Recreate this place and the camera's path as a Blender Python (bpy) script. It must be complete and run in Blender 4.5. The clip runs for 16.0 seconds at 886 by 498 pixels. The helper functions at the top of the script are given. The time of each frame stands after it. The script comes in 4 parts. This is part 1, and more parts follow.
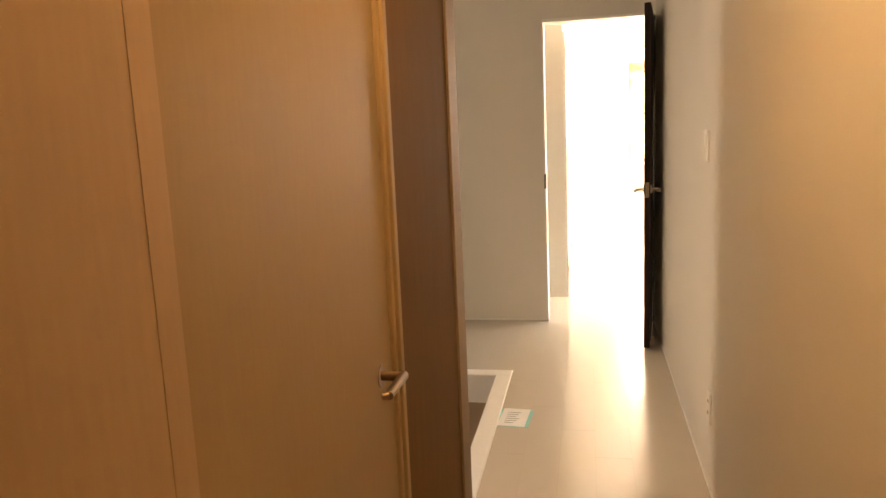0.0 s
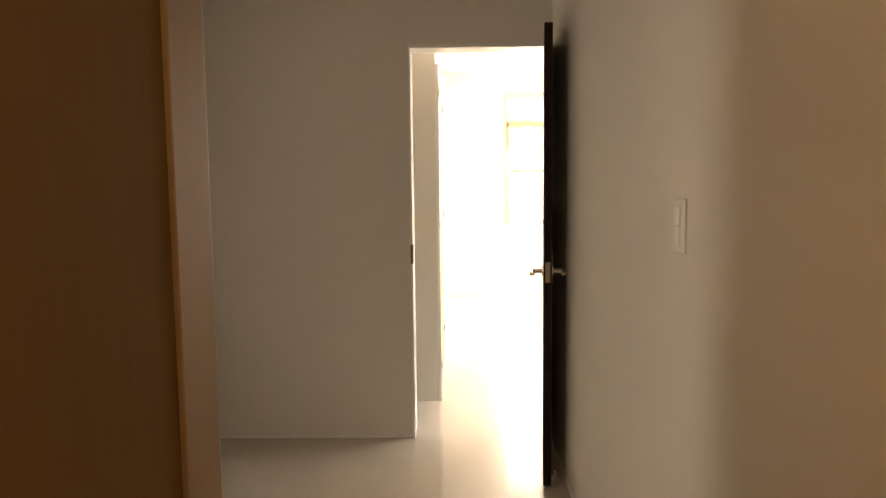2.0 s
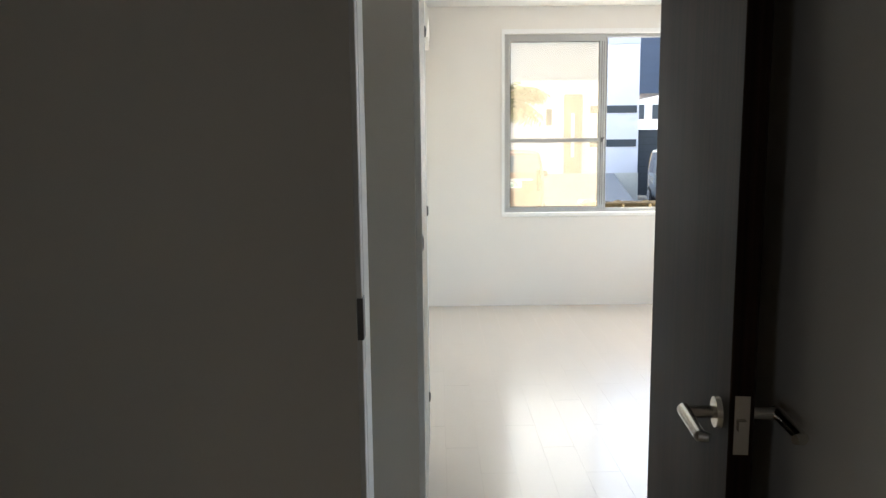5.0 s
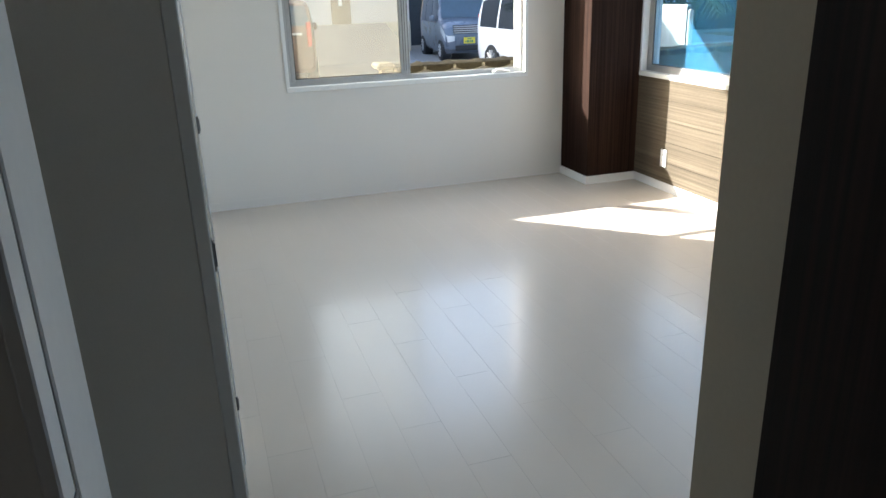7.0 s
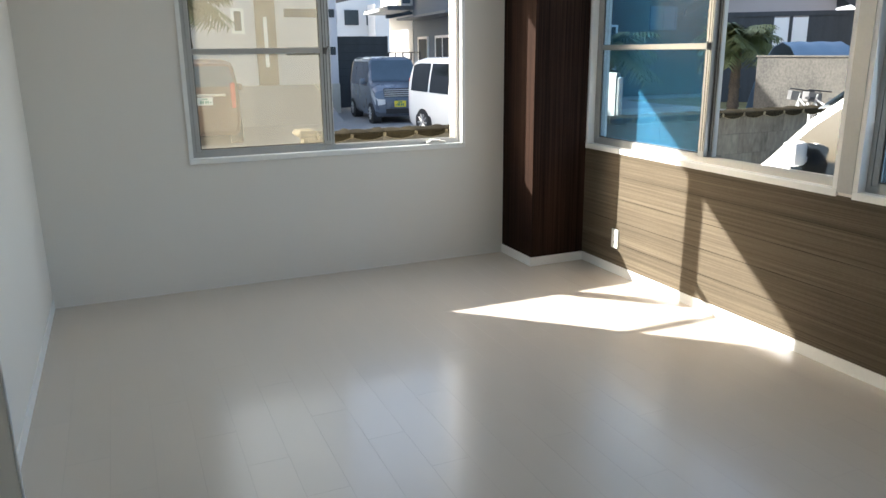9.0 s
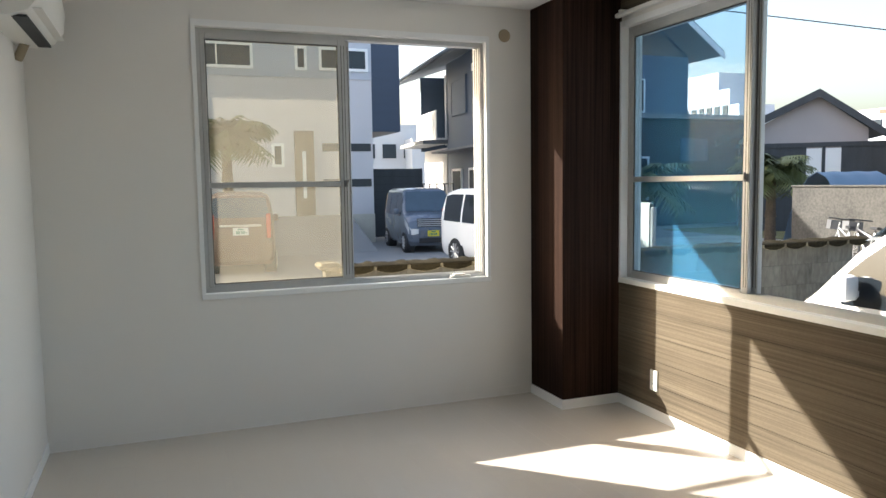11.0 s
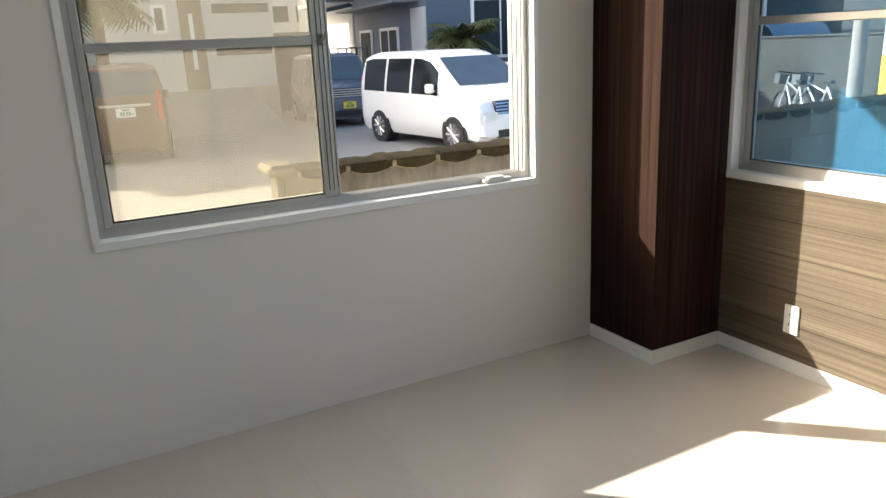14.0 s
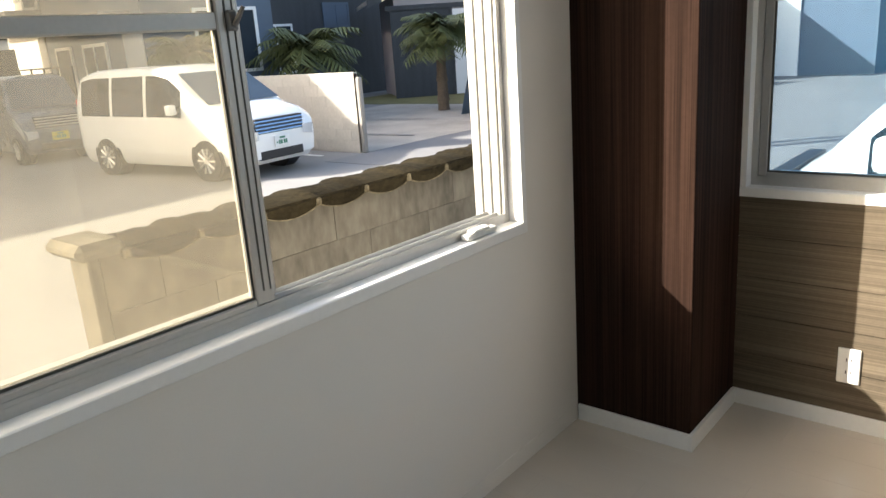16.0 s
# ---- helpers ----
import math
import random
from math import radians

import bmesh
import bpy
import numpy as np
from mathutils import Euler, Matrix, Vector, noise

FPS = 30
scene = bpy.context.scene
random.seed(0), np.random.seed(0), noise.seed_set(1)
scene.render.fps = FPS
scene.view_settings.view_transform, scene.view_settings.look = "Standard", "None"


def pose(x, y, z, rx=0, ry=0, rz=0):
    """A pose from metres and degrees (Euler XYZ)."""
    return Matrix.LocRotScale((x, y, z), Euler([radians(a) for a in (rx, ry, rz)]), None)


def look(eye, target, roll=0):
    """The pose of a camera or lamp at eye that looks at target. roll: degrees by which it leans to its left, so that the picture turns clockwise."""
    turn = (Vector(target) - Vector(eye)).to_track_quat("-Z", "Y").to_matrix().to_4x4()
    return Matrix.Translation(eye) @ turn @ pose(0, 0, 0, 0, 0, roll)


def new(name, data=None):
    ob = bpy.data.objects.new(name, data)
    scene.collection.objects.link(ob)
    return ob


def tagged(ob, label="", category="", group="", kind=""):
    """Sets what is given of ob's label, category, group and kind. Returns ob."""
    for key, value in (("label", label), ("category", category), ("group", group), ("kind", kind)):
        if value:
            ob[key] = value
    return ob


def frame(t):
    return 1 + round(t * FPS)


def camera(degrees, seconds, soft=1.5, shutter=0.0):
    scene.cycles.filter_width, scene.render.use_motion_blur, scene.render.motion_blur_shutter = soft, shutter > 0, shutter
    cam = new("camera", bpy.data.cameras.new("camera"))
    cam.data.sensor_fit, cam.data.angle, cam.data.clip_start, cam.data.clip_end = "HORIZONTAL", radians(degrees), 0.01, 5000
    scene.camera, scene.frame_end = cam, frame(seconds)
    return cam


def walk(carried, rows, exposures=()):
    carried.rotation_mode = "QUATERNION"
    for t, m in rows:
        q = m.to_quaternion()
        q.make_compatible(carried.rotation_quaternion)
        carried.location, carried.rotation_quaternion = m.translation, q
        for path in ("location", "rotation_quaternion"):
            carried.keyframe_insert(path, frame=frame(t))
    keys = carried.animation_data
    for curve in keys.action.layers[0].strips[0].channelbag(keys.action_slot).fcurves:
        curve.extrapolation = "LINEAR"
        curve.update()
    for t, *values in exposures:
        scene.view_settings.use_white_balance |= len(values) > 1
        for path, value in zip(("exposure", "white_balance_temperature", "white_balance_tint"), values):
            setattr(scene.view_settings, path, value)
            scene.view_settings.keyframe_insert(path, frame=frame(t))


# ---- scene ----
cam = camera(61.9, 16.0)
PATH = [
    (0, (0.296, -5.141, 1.406), (-0.091, -3.207, 1.074), -2.5),
    (0.5, (0.269, -4.827, 1.396), (0.068, -2.86, 1.09), -1.5),
    (1, (0.2, -4.514, 1.389), (0.116, -2.534, 1.119), -1.0),
    (1.5, (0.204, -4.184, 1.376), (0.25, -2.2, 1.131), -1.7),
    (2, (0.247, -3.848, 1.4), (0.207, -1.858, 1.201), -0.6),
    (2.5, (0.242, -3.438, 1.389), (0.19, -1.448, 1.199), -1.7),
    (3, (0.252, -3.08, 1.372), (0.224, -1.09, 1.177), -0.8),
    (3.5, (0.242, -2.716, 1.381), (0.145, -0.73, 1.167), -0.2),
    (3.7, (0.22, -2.555, 1.38), (0.097, -0.57, 1.164), -0.1),
    (5.8, (0.184, -1.192, 1.408), (0.369, 0.76, 1.014), -1.3),
    (6, (0.18, -1.054, 1.42), (0.408, 0.884, 0.98), -1.4),
    (6.5, (0.169, -0.821, 1.428), (0.487, 1.069, 0.855), -0.9),
    (7, (0.155, -0.571, 1.432), (0.73, 1.225, 0.767), -1.9),
    (7.5, (0.223, -0.363, 1.429), (0.952, 1.365, 0.734), -0.7),
    (8, (0.315, -0.208, 1.431), (1.054, 1.52, 0.745), -0.1),
    (8.5, (0.372, -0.056, 1.419), (1.089, 1.693, 0.765), -0.5),
    (9, (0.379, 0.046, 1.426), (1.146, 1.819, 0.909), -0.6),
    (9.5, (0.398, 0.065, 1.433), (1.168, 1.88, 1.099), -1.4),
    (12, (0.613, 0.705, 1.435), (1.291, 2.579, 1.269), -0.5),
    (12.5, (0.599, 1.028, 1.422), (1.281, 2.899, 1.234), -1.2),
    (13, (0.666, 1.348, 1.387), (1.336, 3.205, 1.063), -2.4),
    (13.5, (0.694, 1.676, 1.398), (1.371, 3.499, 0.928), -2.0),
    (14, (0.643, 2.035, 1.405), (1.552, 3.733, 0.87), -2.6),
    (14.5, (0.621, 2.423, 1.376), (1.761, 3.977, 0.843), -3.2),
    (15, (0.634, 2.767, 1.368), (1.822, 4.278, 0.815), -2.8),
    (15.5, (0.64, 3.108, 1.368), (1.963, 4.507, 0.828), -2.8),
    (16, (0.694, 3.439, 1.37), (2.161, 4.687, 0.83), -4.1),
]
EXPOSURE = [(0, 5.8, 11500, 26), (1, 5.38, 10700, 24), (1.5, 5.13, 10100, 23), (2.5, 4.85, 9200, 21), (3, 4.5, 8300, 20), (3.5, 4.25, 7700, 17), (3.7, 4.05, 7500, 16), (5.8, 2.85, 5950, 9), (6.5, 2.55, 5750, 8), (7.5, 2.2, 5700, 8), (8.5, 1.95, 5850, 8), (9.5, 1.74, 6000, 9), (12.5, 1.7, 6250, 10), (16, 1.6, 6350, 11)]
walk(cam, [(t, look(a, b, r)) for t, a, b, r in PATH], EXPOSURE)
# ---- light ----
SUN_AZ, SUN_EL = radians(-46.4), radians(29.2)
world = bpy.data.worlds.new("sky")
scene.world = world
world.use_nodes = True
wn = world.node_tree.nodes
sky = wn.new("ShaderNodeTexSky")
sky.sky_type = "NISHITA"
sky.sun_disc = False
sky.dust_density, sky.air_density, sky.altitude = 5.0, 1.2, 50
sky.ozone_density = 0.5
sky.sun_elevation, sky.sun_rotation = SUN_EL, SUN_AZ
wn["Background"].inputs["Strength"].default_value = 0.15
world.node_tree.links.new(sky.outputs[0], wn["Background"].inputs["Color"])
sun_data = bpy.data.lights.new("sun", "SUN")
sun_data.energy, sun_data.angle, sun_data.color = 5.0, radians(0.5), (1.0, 0.93, 0.82)
sun = new("sun", sun_data)
to_sun = Vector((math.sin(SUN_AZ) * math.cos(SUN_EL), math.cos(SUN_AZ) * math.cos(SUN_EL), math.sin(SUN_EL)))
sun.matrix_world = look(to_sun * 40, (0, 0, 0))


def area_lamp(name, eye, target, sx, sy, watts, color):
    d = bpy.data.lights.new(name, "AREA")
    d.shape, d.size, d.size_y, d.energy, d.color = "RECTANGLE", sx, sy, watts, color
    ob = new(name, d)
    ob.matrix_world = look(eye, target)
    return ob


# daylight in the two window openings; added entrance fill lamp; assumed warm hall downlight
area_lamp("daylight_window_north", (1.65, 4.665, 1.6), (1.65, 0, 1.2), 1.7, 1.45, 2.3, (0.86, 0.93, 1.0))
area_lamp("daylight_window_east", (3.255, 2.45, 1.6), (0, 2.45, 1.2), 3.3, 1.45, 2.2, (0.86, 0.93, 1.0))
# fill lamp added in front of the closed entrance door
area_lamp("entrance_fill", (-1.05, -3.02, 1.1), (1, -2.45, 0.9), 0.22, 1.6, 0.2, (0.9, 0.95, 1.0))
# unseen warm lamp, set close to the left wall so that wall stays dim
area_lamp("assumed_downlight_light", (0.02, -4.0, 2.36), (0.5, -3.5, 0.0), 0.14, 0.14, 0.019, (1.0, 0.62, 0.34))

# ---- materials ----


def mat(name, color, rough=0.6, metal=0.0, vary=0.08, scale=3.0, fine=60.0, bump=0.1, stretch=(1, 1, 1), coat=0.0, spec=0.5, rand=0.0):
    """A surface with variation at two scales, fine relief and uneven gloss."""
    m = bpy.data.materials.new(name)
    m.use_nodes = True
    nt = m.node_tree
    n, l = nt.nodes, nt.links
    b = n["Principled BSDF"]
    b.inputs["Metallic"].default_value = metal
    b.inputs["Specular IOR Level"].default_value = spec
    b.inputs["Coat Weight"].default_value = coat
    tc = n.new("ShaderNodeTexCoord")
    mp = n.new("ShaderNodeMapping")
    mp.inputs["Scale"].default_value = stretch
    l.new(tc.outputs["Object"], mp.inputs[0])
    big, small = n.new("ShaderNodeTexNoise"), n.new("ShaderNodeTexNoise")
    big.inputs["Scale"].default_value, small.inputs["Scale"].default_value = scale, fine
    big.inputs["Detail"].default_value, small.inputs["Detail"].default_value = 4, 3
    l.new(mp.outputs[0], big.inputs["Vector"])
    l.new(mp.outputs[0], small.inputs["Vector"])
    add = n.new("ShaderNodeMath")
    add.operation = "ADD"
    l.new(big.outputs["Fac"], add.inputs[0])
    l.new(small.outputs["Fac"], add.inputs[1])
    last = add
    if rand:
        info, mul = n.new("ShaderNodeObjectInfo"), n.new("ShaderNodeMath")
        mul.operation = "MULTIPLY_ADD"
        mul.inputs[1].default_value = rand
        shift = n.new("ShaderNodeVectorMath")
        shift.operation = "SCALE"
        shift.inputs[0].default_value = (37.0, 71.0, 23.0)
        l.new(info.outputs["Random"], shift.inputs["Scale"])
        l.new(shift.outputs[0], mp.inputs["Location"])
        l.new(info.outputs["Random"], mul.inputs[0])
        l.new(add.outputs[0], mul.inputs[2])
        last = mul
    ramp = n.new("ShaderNodeMapRange")
    ramp.inputs["From Min"].default_value, ramp.inputs["From Max"].default_value = 0.6, 1.4 + rand
    ramp.inputs["To Min"].default_value, ramp.inputs["To Max"].default_value = 1 - vary, 1 + vary
    l.new(last.outputs[0], ramp.inputs["Value"])
    hsv = n.new("ShaderNodeHueSaturation")
    hsv.inputs["Color"].default_value = (*color, 1)
    l.new(ramp.outputs[0], hsv.inputs["Value"])
    l.new(hsv.outputs[0], b.inputs["Base Color"])
    rr = n.new("ShaderNodeMapRange")
    rr.inputs["From Min"].default_value, rr.inputs["From Max"].default_value = 0.0, 1.0
    rr.inputs["To Min"].default_value, rr.inputs["To Max"].default_value = max(0.02, rough * 0.85), min(1, rough * 1.15)
    l.new(big.outputs["Fac"], rr.inputs["Value"])
    l.new(rr.outputs[0], b.inputs["Roughness"])
    if bump:
        bp = n.new("ShaderNodeBump")
        bp.inputs["Strength"].default_value, bp.inputs["Distance"].default_value = bump, 0.004
        l.new(small.outputs["Fac"], bp.inputs["Height"])
        l.new(bp.outputs[0], b.inputs["Normal"])
    return m


def grain(name, dark, light, axis, rough, coat=0.0, stripes=26.0, contrast=0.5, spec=0.5):
    """Laminate with long stripes along one axis: 0 x, 1 y, 2 z."""
    m = mat(name, light, rough, vary=0.1, coat=coat, bump=0.04, spec=spec)
    nt = m.node_tree
    n, l = nt.nodes, nt.links
    tc, mp = n.new("ShaderNodeTexCoord"), n.new("ShaderNodeMapping")
    sc = [stripes, stripes, stripes]
    sc[axis] = 0.35
    mp.inputs["Scale"].default_value = sc
    l.new(tc.outputs["Object"], mp.inputs[0])
    a, c = n.new("ShaderNodeTexNoise"), n.new("ShaderNodeTexNoise")
    a.inputs["Scale"].default_value, a.inputs["Detail"].default_value = 1.0, 6
    c.inputs["Scale"].default_value, c.inputs["Detail"].default_value = 4.2, 3
    l.new(mp.outputs[0], a.inputs["Vector"])
    l.new(mp.outputs[0], c.inputs["Vector"])
    s = n.new("ShaderNodeMath")
    s.operation = "ADD"
    l.new(a.outputs["Fac"], s.inputs[0])
    l.new(c.outputs["Fac"], s.inputs[1])
    cr = n.new("ShaderNodeMapRange")
    cr.inputs["From Min"].default_value, cr.inputs["From Max"].default_value = 1 - contrast * 0.5, 1 + contrast * 0.5
    l.new(s.outputs[0], cr.inputs["Value"])
    mx = n.new("ShaderNodeMix")
    mx.data_type = "RGBA"
    mx.inputs["A"].default_value, mx.inputs["B"].default_value = (*dark, 1), (*light, 1)
    l.new(cr.outputs[0], mx.inputs["Factor"])
    for node in n:
        if node.type == "HUE_SAT":
            l.new(mx.outputs["Result"], node.inputs["Color"])
    return m


def pane_mat(name, tint, haze, haze_color, gloss=0.06, rough=0.0, haze_type="ShaderNodeBsdfDiffuse", streaks=0.0):
    """A thin pane: tinted see-through film, some scattering dust, and a mirror sheen."""
    m = bpy.data.materials.new(name)
    m.use_nodes = True
    nt = m.node_tree
    n, l = nt.nodes, nt.links
    out = n["Material Output"]
    tr, tl, gl = n.new("ShaderNodeBsdfTransparent"), n.new(haze_type), n.new("ShaderNodeBsdfGlossy")
    tr.inputs["Color"].default_value, tl.inputs["Color"].default_value = (*tint, 1), (*haze_color, 1)
    gl.inputs["Roughness"].default_value = rough
    a, b = n.new("ShaderNodeMixShader"), n.new("ShaderNodeMixShader")
    a.inputs[0].default_value = haze
    if streaks:
        tc, mp, ns, mr = n.new("ShaderNodeTexCoord"), n.new("ShaderNodeMapping"), n.new("ShaderNodeTexNoise"), n.new("ShaderNodeMapRange")
        mp.inputs["Scale"].default_value = (9.0, 9.0, 0.9)
        ns.inputs["Scale"].default_value, ns.inputs["Detail"].default_value = 1.5, 5
        mr.inputs["From Min"].default_value, mr.inputs["From Max"].default_value = 0.3, 0.7
        mr.inputs["To Min"].default_value, mr.inputs["To Max"].default_value = haze * (1 - streaks), haze * (1 + streaks)
        l.new(tc.outputs["Object"], mp.inputs[0])
        l.new(mp.outputs[0], ns.inputs["Vector"])
        l.new(ns.outputs["Fac"], mr.inputs["Value"])
        l.new(mr.outputs[0], a.inputs[0])
    l.new(tr.outputs[0], a.inputs[1])
    l.new(tl.outputs[0], a.inputs[2])
    fr, pw, mul = n.new("ShaderNodeLayerWeight"), n.new("ShaderNodeMath"), n.new("ShaderNodeMath")
    pw.operation, pw.inputs[1].default_value = "POWER", 5.0
    mul.operation = "MULTIPLY_ADD"
    mul.inputs[1].default_value, mul.inputs[2].default_value = 0.4, gloss * 0.35
    l.new(fr.outputs["Facing"], pw.inputs[0])
    l.new(pw.outputs[0], mul.inputs[0])
    l.new(mul.outputs[0], b.inputs[0])
    l.new(a.outputs[0], b.inputs[1])
    l.new(gl.outputs[0], b.inputs[2])
    l.new(b.outputs[0], out.inputs["Surface"])
    return m


def lamp_mat(name, color, strength):
    m = bpy.data.materials.new(name)
    m.use_nodes = True
    b = m.node_tree.nodes["Principled BSDF"]
    b.inputs["Base Color"].default_value = (*color, 1)
    b.inputs["Emission Color"].default_value = (*color, 1)
    b.inputs["Emission Strength"].default_value = strength
    return m


M_WALL = mat("white_wallpaper", (0.8, 0.765, 0.705), 0.75, vary=0.03, scale=1.2, fine=320, bump=0.06)
M_CEIL = mat("ceiling_paper", (0.8, 0.79, 0.77), 0.8, vary=0.03, fine=260, bump=0.3)
M_BEIGE = mat("olive_beige_laminate", (0.33, 0.3, 0.235), 0.5, vary=0.05, scale=1.5, fine=90, bump=0.03, stretch=(1, 1, 0.12))
M_TRIM = mat("white_trim", (0.86, 0.855, 0.83), 0.4, vary=0.03, bump=0.03)
M_CREAM = mat("cream_door", (0.4, 0.275, 0.14), 0.6, vary=0.05, fine=120, bump=0.05, stretch=(1, 1, 0.1))
M_NEARTONE = mat("pinkish_tan_tone", (0.5, 0.335, 0.2), 0.6, vary=0.06, scale=1.5, fine=90, bump=0.04, stretch=(1, 1, 0.15))
M_FLOOR = mat("whitewashed_floor", (0.61, 0.55, 0.47), 0.26, vary=0.02, scale=1.2, fine=8, bump=0.0, stretch=(1.5, 0.5, 1), rand=0.5, coat=0.12)
floor_nodes = M_FLOOR.node_tree
for link in [k for k in floor_nodes.links if k.to_socket.name == "Roughness" and k.to_node.type == "BSDF_PRINCIPLED"]:
    floor_nodes.links.remove(link)
floor_nodes.nodes["Principled BSDF"].inputs["Roughness"].default_value = 0.26
M_JOINT = mat("floor_joint", (0.5, 0.45, 0.385), 0.85, bump=0.0, spec=0.1)
M_COLUMN = grain("dark_walnut_laminate", (0.016, 0.009, 0.0065), (0.04, 0.022, 0.0155), 2, 0.75, stripes=40, contrast=0.45, spec=0.03)
M_PANEL = grain("striped_oak_laminate", (0.07, 0.056, 0.039), (0.175, 0.141, 0.097), 1, 0.65, stripes=70, contrast=0.7, spec=0.06)
M_GROOVE = mat("panel_groove", (0.04, 0.025, 0.015), 0.7)
M_JAMB = mat("cream_door_frame", (0.58, 0.5, 0.38), 0.5, vary=0.04, fine=120, bump=0.03)
M_LEAF = grain("dark_brown_door", (0.01, 0.005, 0.003), (0.026, 0.012, 0.008), 2, 0.55, stripes=30, spec=0.13)
M_ALU = mat("silver_aluminium", (0.47, 0.47, 0.455), 0.42, metal=0.5, vary=0.06, fine=90, bump=0.03)
M_ALU_D = mat("dark_track_gap", (0.16, 0.16, 0.16), 0.5, metal=0.5)
M_GASKET = mat("dark_olive_gasket", (0.07, 0.068, 0.055), 0.7, bump=0.0)
M_CHROME = mat("satin_nickel", (0.6, 0.57, 0.52), 0.25, metal=1.0, vary=0.04, bump=0.0)
M_BRONZE = mat("bronze_fitting", (0.28, 0.19, 0.12), 0.35, metal=0.9, bump=0.0)
M_PLASTIC = mat("white_plastic", (0.8, 0.78, 0.72), 0.35, vary=0.02, bump=0.0)
M_SLOT = mat("dark_slot", (0.03, 0.03, 0.03), 0.6, bump=0.0)
M_PUTTY = mat("tan_putty", (0.36, 0.29, 0.19), 0.8, bump=0.4, fine=150)
M_TAN = pane_mat("dusty_tan_glass", (0.86, 0.83, 0.74), 0.065, (0.56, 0.52, 0.42), haze_type="ShaderNodeBsdfTranslucent", streaks=0.14)
M_BLUE = pane_mat("blue_film_glass", (0.8, 0.9, 0.96), 0.16, (0.09, 0.34, 0.58), gloss=0.015, streaks=0.2)
M_GRAVEL = mat("pale_gravel", (0.42, 0.38, 0.32), 0.95, vary=0.3, scale=1.2, fine=35, bump=0.7)
M_CURTAIN = mat("added_frosted_pane", (0.7, 0.72, 0.72), 0.5, vary=0.03)
M_CASING = mat("tan_casing", (0.3, 0.19, 0.095), 0.65, vary=0.06, scale=1.5, fine=60, bump=0.04, stretch=(1, 1, 0.15))
# brown tone that partly holds the shade on the hall wall
M_DARKWALL = mat("brown_wall_tone", (0.19, 0.105, 0.042), 0.8, vary=0.08, scale=1.5, fine=40, bump=0.05, stretch=(1, 1, 0.15), spec=0.05)
M_PAPER = mat("paper", (0.85, 0.85, 0.84), 0.7, bump=0.05)
M_TEAL = mat("teal_paper", (0.18, 0.6, 0.58), 0.6, bump=0.0)
M_INK = mat("grey_ink", (0.3, 0.32, 0.33), 0.8, bump=0.0)
M_GENKAN = mat("brown_entrance_tile", (0.3, 0.2, 0.12), 0.6, vary=0.12, rand=0.4)
M_CONC = mat("weathered_concrete", (0.12, 0.112, 0.092), 0.9, spec=0.1, vary=0.55, scale=4.5, fine=28, bump=0.3, rand=0.35, stretch=(1, 1, 0.42))
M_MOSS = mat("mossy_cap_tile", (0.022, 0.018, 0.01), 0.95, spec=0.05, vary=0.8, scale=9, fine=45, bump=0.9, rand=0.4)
# stains vary the tone; the base is kept low for shade
M_OLDWALL = mat("stained_shaded_grey", (0.075, 0.07, 0.06), 0.9, vary=0.6, scale=1.6, fine=20, bump=0.4, rand=0.3)
M_PALE = mat("pale_concrete", (0.55, 0.51, 0.43), 0.9, vary=0.15, scale=1.5, fine=20, bump=0.4, rand=0.3)
M_ASPH = mat("grey_asphalt", (0.24, 0.235, 0.225), 0.9, vary=0.2, scale=0.5, fine=70, bump=0.5)
M_ROAD = mat("sunlit_road", (0.2, 0.195, 0.19), 0.9, vary=0.15, scale=0.4, fine=60, bump=0.4)
M_LINE = mat("road_paint", (0.7, 0.69, 0.66), 0.8, vary=0.15, fine=40)
M_STUCCO = mat("white_stucco", (0.56, 0.56, 0.56), 0.85, vary=0.04, scale=0.6, fine=40, bump=0.2)
# bluish colour holds the house's upper shade and the far blocks' haze
M_UPPER = mat("shade_haze_stucco", (0.5, 0.52, 0.57), 0.85, vary=0.05, scale=0.6, fine=40, bump=0.2)
M_PINK = mat("pinkish_gable_plaster", (0.42, 0.38, 0.37), 0.85, vary=0.08, scale=0.8, fine=40, bump=0.2)
# dark trim and fence; on the low house it also stands for shade
M_DIM = mat("dark_shaded_boards", (0.06, 0.065, 0.07), 0.8, vary=0.3, scale=1.0, fine=20, bump=0.3, stretch=(4, 4, 0.6))
M_LILAC = mat("pale_lilac_stucco", (0.63, 0.6, 0.61), 0.85, vary=0.05, scale=0.6, fine=40, bump=0.2)
M_DULLGLASS = mat("shaded_window_glass", (0.035, 0.045, 0.055), 0.6, vary=0.1, bump=0.0, spec=0.06)
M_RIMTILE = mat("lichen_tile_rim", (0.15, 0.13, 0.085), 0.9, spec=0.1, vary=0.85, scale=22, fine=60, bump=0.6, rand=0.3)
M_NAVY = mat("navy_siding", (0.05, 0.07, 0.11), 0.6, vary=0.1, scale=1, stretch=(1, 1, 6))
M_BLUEGREY = mat("blue_grey_siding", (0.105, 0.14, 0.19), 0.7, vary=0.1, scale=1, stretch=(1, 1, 5))
M_ROOF = mat("grey_roof_tile", (0.2, 0.21, 0.22), 0.7, vary=0.2, fine=14, bump=0.6)
M_RED = mat("red_roof", (0.4, 0.12, 0.08), 0.7, vary=0.2)
M_BROWN = mat("brown_entry_door", (0.2, 0.145, 0.09), 0.6, vary=0.1, stretch=(6, 6, 1))
M_DARKGLASS = mat("dark_window_glass", (0.035, 0.045, 0.055), 0.2, vary=0.1, bump=0.0, spec=0.25)
